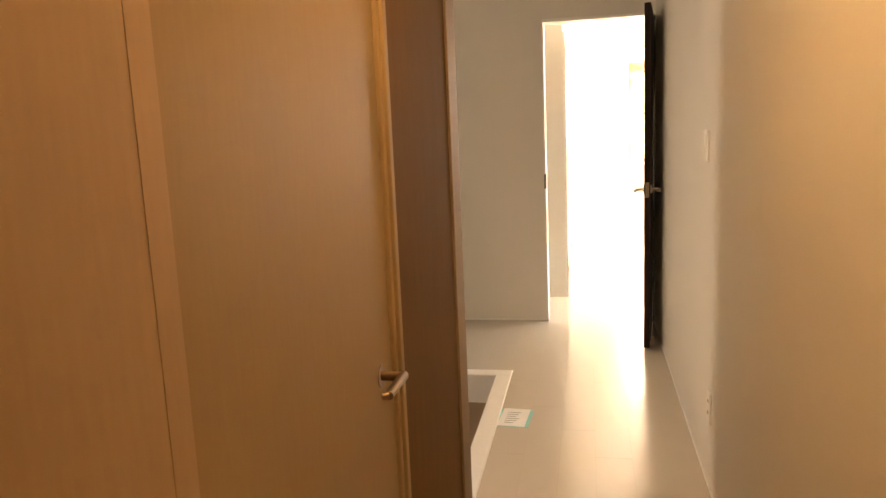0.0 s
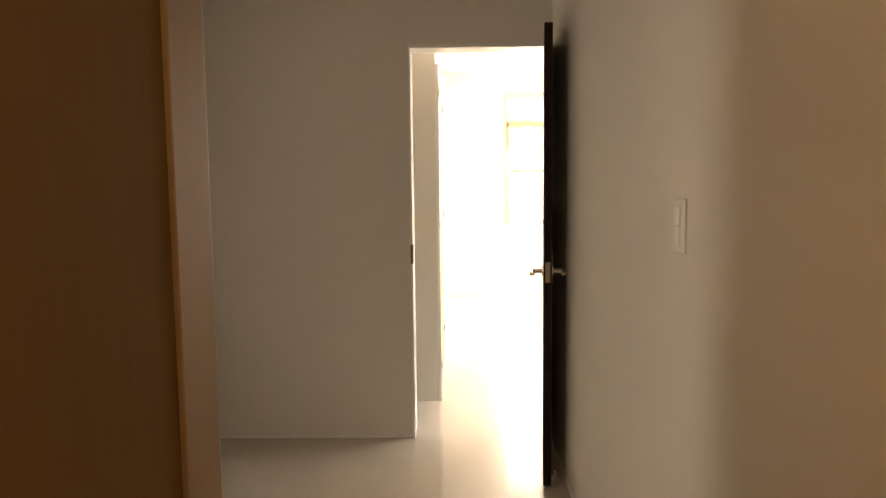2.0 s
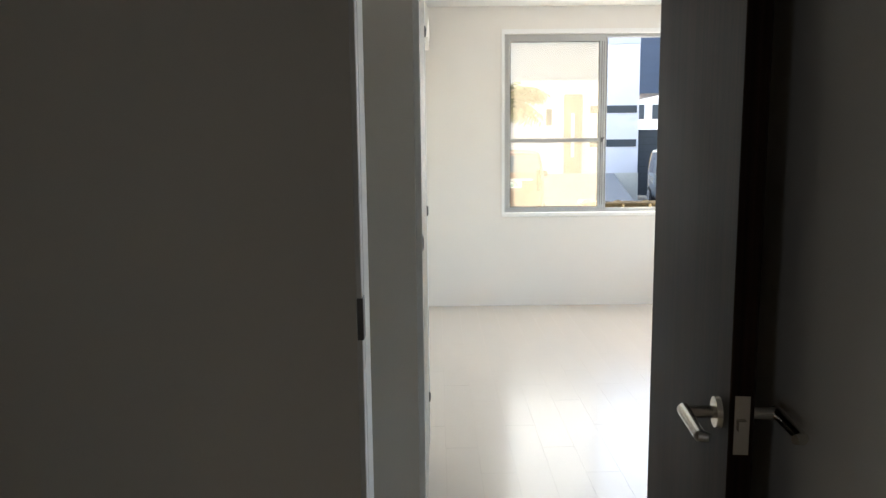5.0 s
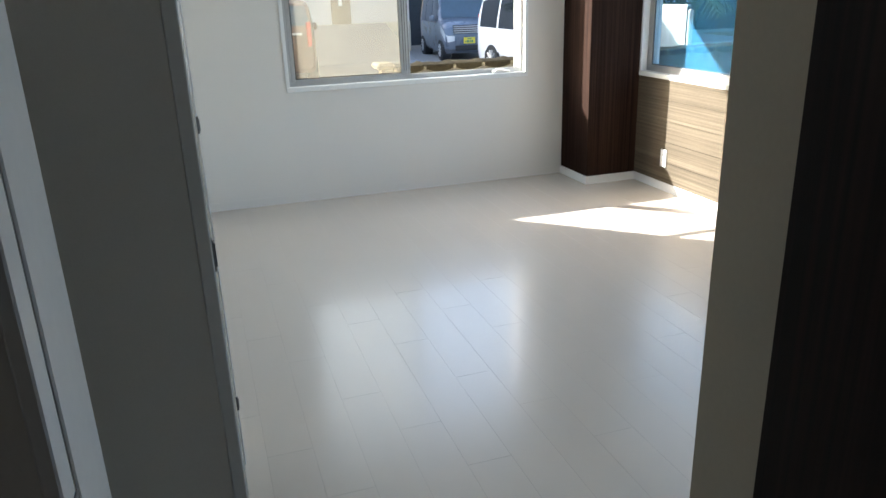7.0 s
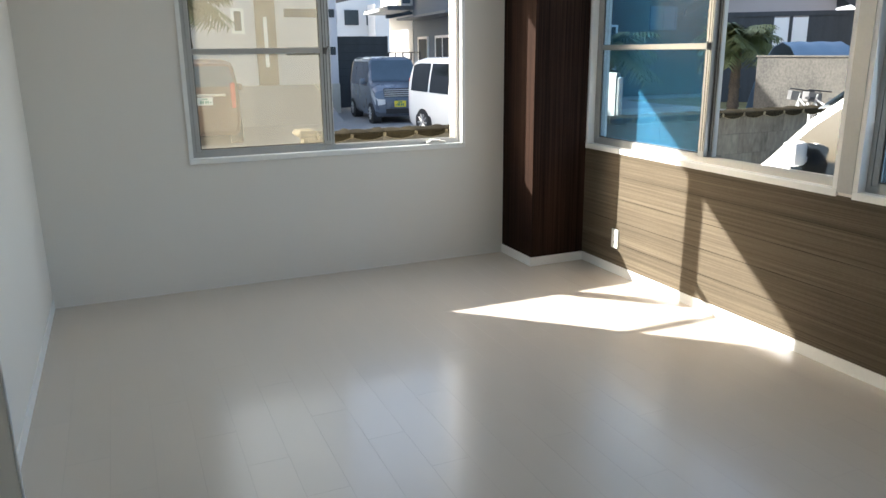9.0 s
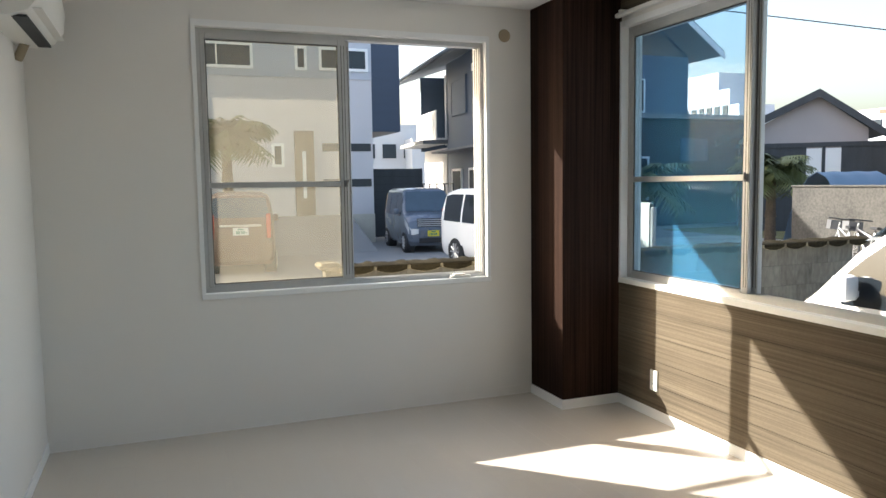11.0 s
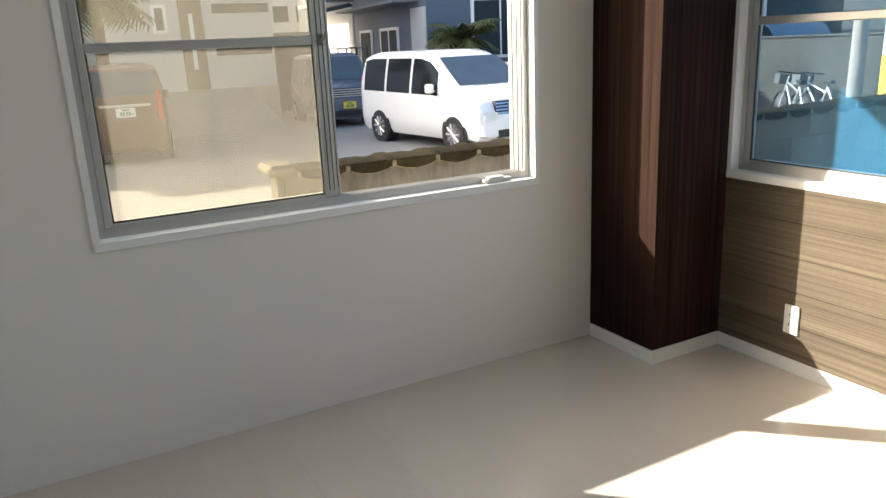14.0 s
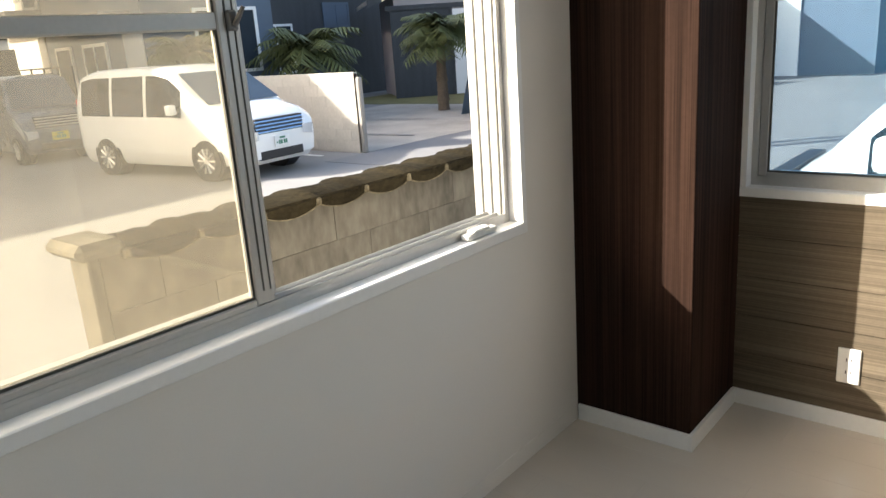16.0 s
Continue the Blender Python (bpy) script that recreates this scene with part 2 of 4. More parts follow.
M_CARGLASS = mat("car_window_glass", (0.015, 0.019, 0.023), 0.06, vary=0.1, bump=0.0, spec=0.4)
# windscreen colour has the mirrored sky put into it
M_SCREEN = mat("sky_toned_windscreen", (0.06, 0.085, 0.11), 0.1, vary=0.15, bump=0.0, spec=0.55)
M_FRAME = mat("white_window_frame", (0.86, 0.86, 0.85), 0.5, vary=0.02, bump=0.0)
M_BLACK = mat("black_metal", (0.02, 0.02, 0.022), 0.5, bump=0.0)
M_TYRE = mat("rubber", (0.025, 0.025, 0.025), 0.85, fine=80, bump=0.3)
M_RIM = mat("alloy_rim", (0.6, 0.6, 0.6), 0.3, metal=0.8, bump=0.0)
M_CWHITE = mat("pearl_white_paint", (0.82, 0.82, 0.8), 0.25, vary=0.02, coat=0.8, bump=0.0)
M_CGREY = mat("slate_blue_paint", (0.1, 0.12, 0.155), 0.28, vary=0.04, coat=0.8, bump=0.0)
M_CORANGE = mat("dark_orange_paint", (0.13, 0.065, 0.038), 0.3, vary=0.04, coat=0.6, bump=0.0)
M_CBLACK = mat("black_paint", (0.015, 0.016, 0.02), 0.2, vary=0.04, coat=0.9, bump=0.0)
M_LIGHT = mat("headlamp", (0.62, 0.65, 0.68), 0.12, metal=0.3, bump=0.0)
M_TAIL = mat("red_lamp", (0.55, 0.06, 0.03), 0.2, bump=0.0)
M_PLATE_W = mat("white_plate", (0.78, 0.79, 0.77), 0.5, bump=0.0)
M_PLATE_Y = mat("yellow_plate", (0.75, 0.6, 0.05), 0.5, bump=0.0)
M_PLATE_G = mat("green_ink", (0.05, 0.2, 0.12), 0.6, bump=0.0)
M_GRILLE_B = mat("blue_chrome", (0.25, 0.45, 0.75), 0.15, metal=0.8, bump=0.0)
M_LEAVES = mat("palm_frond", (0.11, 0.125, 0.04), 0.6, vary=0.4, scale=6, rand=0.5)
M_BARK = mat("bark", (0.14, 0.1, 0.065), 0.9, vary=0.4, fine=30, bump=0.8)
M_TARP = mat("blue_tarp", (0.09, 0.14, 0.2), 0.35, vary=0.12, bump=0.2)
M_WOODPOST = mat("grey_post", (0.3, 0.27, 0.235), 0.9, vary=0.25, stretch=(4, 4, 0.5))
M_YELLOW = mat("yellow_band", (0.75, 0.58, 0.04), 0.5, bump=0.0)
M_GRASS = mat("dry_grass", (0.16, 0.15, 0.06), 0.95, vary=0.4, scale=2, fine=30, bump=0.8)
M_GLOW = lamp_mat("downlight_glow", (1.0, 0.75, 0.45), 6.0)

# ---- builders ----


def box(bm, x0, x1, y0, y1, z0, z1, bev=0.0, seg=1):
    vs = [bm.verts.new(c) for c in ((x0, y0, z0), (x1, y0, z0), (x1, y1, z0), (x0, y1, z0), (x0, y0, z1), (x1, y0, z1), (x1, y1, z1), (x0, y1, z1))]
    fs = [bm.faces.new([vs[i] for i in f]) for f in ((0, 3, 2, 1), (4, 5, 6, 7), (0, 1, 5, 4), (1, 2, 6, 5), (2, 3, 7, 6), (3, 0, 4, 7))]
    if bev:
        es = list({e for f in fs for e in f.edges})
        bmesh.ops.bevel(bm, geom=es, offset=bev, segments=seg, affect="EDGES", profile=0.5)
    return bm


def boxes(*rows, bev=0.0):
    bm = bmesh.new()
    for r in rows:
        box(bm, *r, bev=bev)
    return bm


def tube(bm, a, b, r0, r1=None, n=12, caps=True):
    """A round bar from a to b."""
    a, b = Vector(a), Vector(b)
    q = (b - a).to_track_quat("Z", "Y").to_matrix()
    r1 = r0 if r1 is None else r1
    rings = []
    for p, r in ((a, r0), (b, r1)):
        rings.append([bm.verts.new(p + q @ Vector((r * math.cos(2 * math.pi * i / n), r * math.sin(2 * math.pi * i / n), 0))) for i in range(n)])
    for i in range(n):
        bm.faces.new((rings[0][i], rings[0][(i + 1) % n], rings[1][(i + 1) % n], rings[1][i]))
    if caps:
        bm.faces.new(rings[0][::-1])
        bm.faces.new(rings[1])
    return bm


def part(name, bm, material, parent=None, label="", smooth=False):
    me = bpy.data.meshes.new(name)
    bmesh.ops.recalc_face_normals(bm, faces=bm.faces)
    bm.to_mesh(me)
    bm.free()
    me.materials.append(material)
    if smooth:
        me.shade_smooth()
        me.set_sharp_from_angle(angle=radians(40))
    ob = new(name, me)
    ob.parent = parent
    if label:
        tagged(ob, label)
    return ob


def thing(name, label, category, group="", kind="", at=(0, 0, 0), rz=0.0):
    ob = new(name)
    ob.matrix_basis = pose(*at, 0, 0, rz)
    return tagged(ob, label, category, group, kind)


def struct(name, bm, material, label, category, smooth=False):
    return tagged(part(name, bm, material, None, "", smooth), label, category, kind="structure")


# ---- the rooms ----
XW, XE, YN, ZC = -0.086, 3.275, 4.684, 2.55      # room: west, east, north, ceiling
XR, XL, XG = 0.735, -0.123, -1.057               # hall: right wall, left wall, entrance recess
YS, YC, ZH = -7.9, -2.767, 2.4                   # hall: south end, wall corner, ceiling
WT = 0.15
WX0, WX1, WZ0, WZ1 = 0.755, 2.545, 0.806, 2.35   # north window opening
EY0, EY1 = 0.62, 4.256                           # east window opening

floor_base = struct("floor", boxes((XW - WT, XE + WT, 0.0, YN + WT, -0.2, -0.003), (XL - 0.1, XR + WT, YS, 0.0, -0.2, -0.003), (XG, XL - 0.1, -1.1, 0.0, -0.2, -0.003)), M_JOINT,
                    "whitewashed wooden plank floor with a satin sheen", "floor")
struct("wall_north", boxes((XW - WT, WX0, YN, YN + WT, -0.2, 2.62), (WX1, XE + WT, YN, YN + WT, -0.2, 2.62), (WX0, WX1, YN, YN + WT, -0.2, WZ0), (WX0, WX1, YN, YN + WT, WZ1, 2.62)), M_WALL,
       "white papered wall with a sliding window", "wall")
struct("wall_east", boxes((XE, XE + WT, EY1, YN, -0.2, 2.62), (XE, XE + WT, -0.0, EY0, -0.2, 2.62), (XE, XE + WT, EY0, EY1, -0.2, WZ0), (XE, XE + WT, EY0, EY1, WZ1 + 0.05, 2.62)), M_WALL,
       "white papered wall with a wide window band", "wall")
struct("wall_west", boxes((XW - WT, XW, 0.12, YN, -0.2, 2.62)), M_WALL, "plain white papered wall", "wall")
struct("wall_south", boxes((XG - WT, 0.0, 0.0, 0.12, -0.2, 2.62), (0.762, XE + WT, 0.0, 0.12, -0.2, 2.62), (0.0, 0.762, 0.0, 0.12, 2.06, 2.62)), M_WALL,
       "white papered partition wall with a doorway", "wall")
struct("wall_hall_right", boxes((XR, XR + WT, YS, 0.0, -0.2, 2.62)), M_WALL, "white papered hall wall", "wall")
for wall_name, r, text in (("wall_hall_left", (XL - 0.1, XL, -3.615, YC, -0.2, 2.62), "papered hall wall beside the entrance recess"),
                           ("wall_hall_near", (XL - 0.1, XL, YS, -4.47, -0.2, 2.62), "papered hall wall beside the cream door"),
                           ("wall_lintel", (XL - 0.1, XL, -4.47, -3.615, 2.04, 2.62), "papered wall above the cream door"),
                           ("wall_backing", (XL - 0.16, XL - 0.1, -4.6, -3.58, -0.2, 2.3), "plain wall closing the room behind the cream door")):
    struct(wall_name, boxes(r), M_WALL, text, "wall")
struct("wall_hall_south", boxes((XL - 0.1, XR + WT, YS - WT, YS, -0.2, 2.62)), M_WALL, "plain hall end wall", "wall")
for wall_name, r, text in (("wall_entrance", (XG - WT, XG, -2.62, 0.0, -0.35, 2.62), "white papered wall of the entrance recess"),
                           ("wall_entrance_near", (XG - WT, XG, -3.9, -3.42, -0.35, 2.62), "white papered wall beside the entrance door"),
                           ("wall_entrance_lintel", (XG - WT, XG, -3.42, -2.62, 2.0, 2.62), "white papered wall above the entrance door"),
                           ("wall_entrance_end", (XG, XL - 0.16, -3.9, -3.8, -0.35, 2.62), "white papered end wall of the entrance")):
    struct(wall_name, boxes(r), M_WALL, text, "wall")
struct("ceiling", boxes((XW - WT, XE + WT, 0.12, YN + WT, ZC, ZC + 0.07)), M_CEIL, "white papered room ceiling", "ceiling")
struct("ceiling_hall", boxes((XG - WT, XR + WT, YS - WT, 0.0, ZH, ZH + 0.06)), M_CEIL, "white papered hall ceiling", "ceiling")
struct("roof", boxes((-1.9, XE + 1.0, YS - 0.6, YN + 0.91, 2.63, 2.8)), M_ROOF, "flat grey roof with deep eaves", "roof")
struct("wall_closet", boxes((XW, 0.128, 0.36, 1.44, 0.085, ZC)), M_WALL, "papered pier around a shallow closet", "wall")

# entrance floor, sunk below the hall, with a white rim
struct("entrance_floor", boxes((XG - WT, XL - 0.1, -3.8, -1.1, -0.35, -0.16)), M_GENKAN, "brown tiled sunken entrance floor", "floor")
rim = thing("entrance_rim", "white wooden rim round the sunken entrance floor", "step trim", kind="structure")
part("rim_side", boxes((XL - 0.1, XL - 0.012, YC, -1.1, -0.2, 0.006), bev=0.004), M_TRIM, rim)
part("rim_end", boxes((XG, XL - 0.012, -1.19, -1.1, -0.2, 0.0065), bev=0.004), M_TRIM, rim)

# baseboards
bb = 0.06
base = thing("baseboard", "low white baseboard along the walls", "baseboard", kind="structure")
part("baseboard_north_a", boxes((XW, 0.605, YN - 0.0022, YN, 0, bb)), M_WALL, base)
part("baseboard_north_b", boxes((0.6065, 1.569, YN - 0.0022, YN, 0, bb)), M_WALL, base)
part("baseboard_north_c", boxes((1.5705, 2.855, YN - 0.0022, YN, 0, bb)), M_WALL, base)
part("baseboard_column_west", boxes((2.847, 2.857, 4.2645, YN - 0.008, 0, bb)), M_TRIM, base)
part("baseboard_column_south", boxes((2.847, XE - 0.012, 4.252, 4.264, 0, bb)), M_TRIM, base)
part("baseboard_east", boxes((XE - 0.012, XE, 0.12, 4.252, 0, bb)), M_TRIM, base)
part("baseboard_west", boxes((XW, XW + 0.007, 0.12, YN - 0.008, 0, bb)), M_TRIM, base)
part("baseboard_hall", boxes((XG, -0.004, -0.007, 0.0, 0, 0.012), (XR - 0.004, XR, YS, 0.0, 0, 0.012)), M_TRIM, base)

# column and panelled dado
struct("column", boxes((2.857, XE, 4.264, YN, 0.0, ZC), bev=0.002), M_COLUMN, "square column clad in dark walnut laminate", "column")
dado = tagged(part("wall_panel", boxes((XE - 0.004, XE - 0.001, 0.12, 4.262, bb, 0.79)), M_GROOVE), "striped brown laminate boards below the wide window", "wall panel", kind="structure")
row = (0.79 - bb) / 5
for i in range(5):
    z0 = bb + i * row
    part("board", boxes((XE - 0.0095, XE - 0.004, 0.12, 4.262, z0 + 0.0012, z0 + row - 0.0012)), M_PANEL, dado)
part("panel_upper", boxes((XE - 0.0095, XE - 0.001, 4.2575, 4.262, 0.79, ZC), (XE - 0.0095, XE - 0.001, 0.12, 4.262, 2.46, ZC)), M_PANEL, dado)


# ---- windows ----
def sliding_window(name, label, w, z0, z1, glass, bars, half):
    """A two-leaf sliding window across x, w wide, its inner face at y 0, both leaves pushed to the left as far as half."""
    win = thing(name, label, "window", kind="structure")
    t = 0.028
    tr = 0.048
    lin = 0.108
    part("window_sill", boxes((-0.012, w + 0.012, -0.012, lin, z0 - 0.022, z0 + 0.012), bev=0.003), M_TRIM, win)
    part("window_lining", boxes((-0.012, 0.012, -0.01, 0.06, z0 + 0.012, z1 - 0.024), (w - 0.012, w + 0.012, -0.01, 0.06, z0 + 0.012, z1 - 0.024), (-0.012, w + 0.012, -0.01, 0.06, z1 - 0.024, z1 + 0.012)), M_TRIM, win)
    za, zb = z0 + 0.012, z1 - 0.024
    for yg in (0.05, 0.083, 0.118):
        part("jamb_groove", boxes((w - 0.0362, w - 0.0338, yg, yg + 0.006, za + 0.02, zb - 0.026)), M_GASKET, win)
    part("window_frame", boxes((0.012, 0.034, 0.04, lin, za, zb), (w - 0.034, w - 0.012, 0.04, 0.152, za, zb), (0.034, w - 0.034, 0.04, lin, za, za + 0.02), (0.034, w - 0.034, 0.04, lin, zb - 0.026, zb)), M_ALU, win)
    part("track", boxes((0.034, w - 0.034, 0.0405, 0.0415, za + 0.02, za + 0.03), (0.034, w - 0.034, 0.0725, 0.0755, za + 0.02, za + 0.03), (0.034, w - 0.034, 0.1065, 0.1075, za + 0.02, za + 0.03)), M_ALU, win)
    for k, (y, dx) in enumerate(((0.042, 0.0), (0.076, 0.03))):
        s = part("sash", boxes(*([(0.034 + dx, 0.034 + dx + t, y, y + 0.03, za + 0.03, zb - 0.02)] if k == 0 else []), (half - tr + dx, half + dx, y, y + 0.03, za + 0.03, zb - 0.02),
                               (0.034 + dx + t, half - tr + dx, y, y + 0.03, za + 0.021, za + 0.045), (0.034 + dx + t, half - tr + dx, y, y + 0.03, zb - 0.06, zb - 0.02), bev=0.003), M_ALU, win)
        part("stile_groove", boxes((half + dx - tr * 0.62, half + dx - tr * 0.62 + 0.004, y - 0.0012, y + 0.001, za + 0.06, zb - 0.06), (half + dx - tr * 0.24, half + dx - tr * 0.24 + 0.003, y - 0.0012, y + 0.001, za + 0.06, zb - 0.06)), M_GASKET, s)
        if k == 0:
            p = part("pane", boxes((0.034 + dx + t - 0.004, half - tr + dx + 0.004, y + 0.013, y + 0.018, za + 0.041, zb - 0.055)), glass, s)
            p.visible_shadow = False
            xa, xb, z2, z3 = 0.034 + dx + t, half - tr + dx, za + 0.045, zb - 0.06
            part("gasket", boxes((xa, xa + 0.006, y + 0.006, y + 0.0125, z2, z3), (xb - 0.006, xb, y + 0.006, y + 0.0125, z2, z3), (xa + 0.006, xb - 0.006, y + 0.006, y + 0.0125, z2, z2 + 0.006), (xa + 0.006, xb - 0.006, y + 0.006, y + 0.0125, z3 - 0.006, z3)), M_GASKET, s)
            if bars:
                part("glazing_bar", boxes((0.034 + dx + t, half - tr + dx, y + 0.002, y + 0.028, 1.422, 1.455), bev=0.003), M_ALU, s)
                cb = boxes((half - 0.03, half - 0.006, y - 0.012, y, 1.418, 1.458), bev=0.004)
                tube(cb, (half - 0.018, y - 0.014, 1.428), (half - 0.004, y - 0.03, 1.463), 0.006, 0.004)
                part("crescent_lock", cb, M_ALU_D, s)
    return win


w_n = sliding_window("window_1", "silver aluminium sliding window with a dusty tan pane, slid half open", WX1 - WX0, WZ0, WZ1, M_TAN, True, 0.873)
w_n.matrix_basis = pose(WX0, YN, 0)
window_stop = boxes((2.28, 2.42, YN + 0.006, YN + 0.036, WZ0 + 0.012, WZ0 + 0.03), (2.3, 2.38, YN + 0.0, YN + 0.03, WZ0 + 0.03, WZ0 + 0.04), bev=0.004)
tagged(part("window_stop", window_stop, M_PLASTIC), "small white plastic window stop on the sill", "window stop")
w_e = sliding_window("window_2", "silver sliding window with a blue-filmed pane beside the column", 1.93, WZ0, WZ1 + 0.05, M_BLUE, True, 1.05)
w_e.matrix_basis = pose(XE, EY1, 0, 0, 0, -90)
w_f = sliding_window("window_3", "silver sliding window further along the panelled wall", 1.6, WZ0, WZ1 + 0.05, M_BLUE, False, 0.83)
w_f.matrix_basis = pose(XE, EY1 - 2.03, 0, 0, 0, -90)
struct("trim", boxes((XE - 0.012, XE + 0.1, EY1 - 2.018, EY1 - 1.942, WZ0, WZ1 + 0.05)), M_ALU, "silver post between two windows", "window post")
rail = bmesh.new()
box(rail, XE - 0.06, XE - 0.03, 0.7, 4.25, 2.43, 2.455, bev=0.004)
for y in (0.8, 2.4, 4.18):
    box(rail, XE - 0.06, XE - 0.001, y, y + 0.03, 2.455, 2.47)
tagged(part("curtain_rail", rail, M_PLASTIC), "white curtain rail above the wide window", "curtain rail")
rail = bmesh.new()
tube(rail, (2.67, YN, 2.375), (2.67, YN - 0.012, 2.375), 0.042, 0.036, 18)
tagged(part("pipe_cap", rail, M_PUTTY, smooth=True), "tan putty plug over a pipe hole in the wall", "pipe cap")

# ---- doorway and doors ----
frame_in = thing("door_frame", "white painted door frame with a dark rubber seal", "door frame", kind="structure")
part("jamb_left", boxes((-0.002, 0.012, -0.012, 0.03, 0, 2.045), (-0.002, 0.012, 0.042, 0.165, 0, 2.045), bev=0.002), M_TRIM, frame_in)
part("seal", boxes((-0.001, 0.009, 0.03, 0.042, 0, 2.04)), M_SLOT, frame_in)
part("jamb_right", boxes((0.75, 0.762, 0.0005, 0.165, 0, 2.045), bev=0.002), M_JAMB, frame_in)
# dark strip: part hinge jamb, part the shade between leaf and wall
part("dark_jamb_shade", boxes((0.726, XR - 0.0005, -0.022, -0.0005, 0, 2.045), bev=0.002), M_LEAF, frame_in, "dark brown hinge jamb, partly for the shade behind the leaf")
part("head", boxes((-0.002, XR - 0.0005, -0.012, 0.0, 2.045, 2.065), (-0.002, 0.762, 0.0005, 0.165, 2.045, 2.0655), bev=0.002), M_TRIM, frame_in)
part("strike_plate", boxes((0.0, 0.0145, -0.0135, 0.028, 0.94, 1.04), bev=0.001), M_ALU_D, frame_in, "dark metal strike plate")


def lever(bm, x, z, side, reach=0.1):
    """Rose, neck and bent lever on a face at y 0 of a leaf that runs along x; side gives the face."""
    tube(bm, (x, 0, z), (x, 0.008 * side, z), 0.026, 0.024, 20)
    tube(bm, (x, 0.008 * side, z), (x, 0.052 * side, z), 0.010, 0.010, 12)
    tube(bm, (x + 0.008, 0.052 * side, z), (x - reach, 0.052 * side, z), 0.0105, 0.009, 12)
    tube(bm, (x - reach, 0.052 * side, z), (x - reach - 0.006, 0.04 * side, z), 0.009, 0.007, 12)


# dark inner door, swung open against the hall wall; leaf runs along local -x from its hinge
LW, LT = 0.65, 0.036
door1 = thing("door_1", "open dark brown wooden door with lever handles", "door", kind="structure", at=(0.69, -0.012, 0), rz=83.7)
bm = boxes((-LW, -0.004, -LT, 0.0, 0.012, 2.035), bev=0.002)
part("leaf", bm, M_LEAF, door1)
bm = bmesh.new()
lever(bm, -LW + 0.055, 0.975, 1)
h = part("handle", bm, M_CHROME, door1, "satin nickel lever handle", True)
bm = bmesh.new()
lever(bm, -LW + 0.055, 0.975, -1)
for v in bm.verts:
    v.co.y -= LT
part("handle", bm, M_CHROME, door1, "satin nickel lever handle", True)
part("lock_plate", boxes((-LW - 0.0015, -LW + 0.002, -LT + 0.007, -0.007, 0.93, 1.02), (-LW - 0.008, -LW, -LT + 0.012, -0.012, 0.967, 0.983)), M_CHROME, door1)
part("bottom_catch", boxes((-LW + 0.01, -LW + 0.03, -LT - 0.022, -LT, 0.02, 0.06), (-LW + 0.01, -LW + 0.03, -LT - 0.022, -LT - 0.012, 0.06, 0.085)), M_CHROME, door1, "small nickel floor catch")
for z in (0.25, 1.75):
    bm = boxes((-0.008, 0.004, -LT - 0.034, -LT, z - 0.045, z + 0.045), bev=0.002)
    tube(bm, (0.004, -LT - 0.012, z - 0.055), (0.004, -LT - 0.012, z + 0.055), 0.009, None, 12)
    part("hinge", bm, M_BLACK, door1, "dark offset hinge", True)

# cream door in the hall's left wall
door2 = thing("door_2", "closed cream door with a bronze lever handle", "door", kind="structure")
part("leaf", boxes((XL - 0.05, XL - 0.004, -4.4492, -3.648, 0.01, 2.015), bev=0.003), M_CREAM, door2)
part("door_frame", boxes((XL - 0.1, XL + 0.004, -3.645, -3.625, 0, 2.045), (XL, XL + 0.012, -3.625, -3.6, 0, 2.06), (XL - 0.1, XL + 0.002, -4.47, -4.45, 0, 2.045), (XL - 0.1, XL + 0.004, -4.45, -3.645, 2.02, 2.045), bev=0.002), M_CREAM, door2)
bm = bmesh.new()
lever(bm, 0, 0.9, 1, 0.11)
for v in bm.verts:
    v.co = Vector((XL - 0.01 + v.co.y, -3.735 + v.co.x, v.co.z))
part("handle", bm, M_BRONZE, door2, "bronze lever handle", True)

# unseen steel entrance door; its narrow frosted light is added to account for the lamp
door3 = thing("door_3", "unseen plain steel entrance door with an added narrow frosted light", "door", kind="structure")
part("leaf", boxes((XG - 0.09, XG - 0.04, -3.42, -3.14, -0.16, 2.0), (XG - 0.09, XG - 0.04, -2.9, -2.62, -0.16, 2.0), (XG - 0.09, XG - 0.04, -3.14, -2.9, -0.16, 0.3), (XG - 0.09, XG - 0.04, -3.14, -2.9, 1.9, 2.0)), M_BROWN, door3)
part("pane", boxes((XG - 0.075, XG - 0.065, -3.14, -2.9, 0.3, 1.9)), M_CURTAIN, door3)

# tan sheet laid over the pale wall; the tone stands for its shade
struct("near_wall_sheet", boxes((XL, XL + 0.0085, YS, -4.515, 0, ZH)), M_NEARTONE, "pinkish tan sheet over the hall wall, standing for its shade", "wall panel")
struct("casing_near", boxes((XL, XL + 0.009, -4.515, -4.4705, 0, ZH), bev=0.001), M_NEARTONE, "tan casing at the hinge side of the cream door", "trim")
# brown sheet between cream door and corner, darkened partly for the wall's shade
struct("dark_wall_sheet", boxes((XL, XL + 0.006, -3.6, -2.92, 0, ZH)), M_DARKWALL, "dark brown sheet on the hall wall, its tone partly the wall's shade", "wall panel")
struct("casing", boxes((XL, XL + 0.014, -2.92, YC - 0.02, 0, ZH), bev=0.002), M_CASING, "tan wooden casing beside the dark brown sheet", "trim")

# corner trim at the wall's end
struct("corner_trim", boxes((XL - 0.102, XL + 0.003, YC, YC + 0.012, 0, ZH), (XL, XL + 0.003, YC - 0.02, YC, 0, ZH)), M_TRIM, "white corner bead at the wall end", "trim")

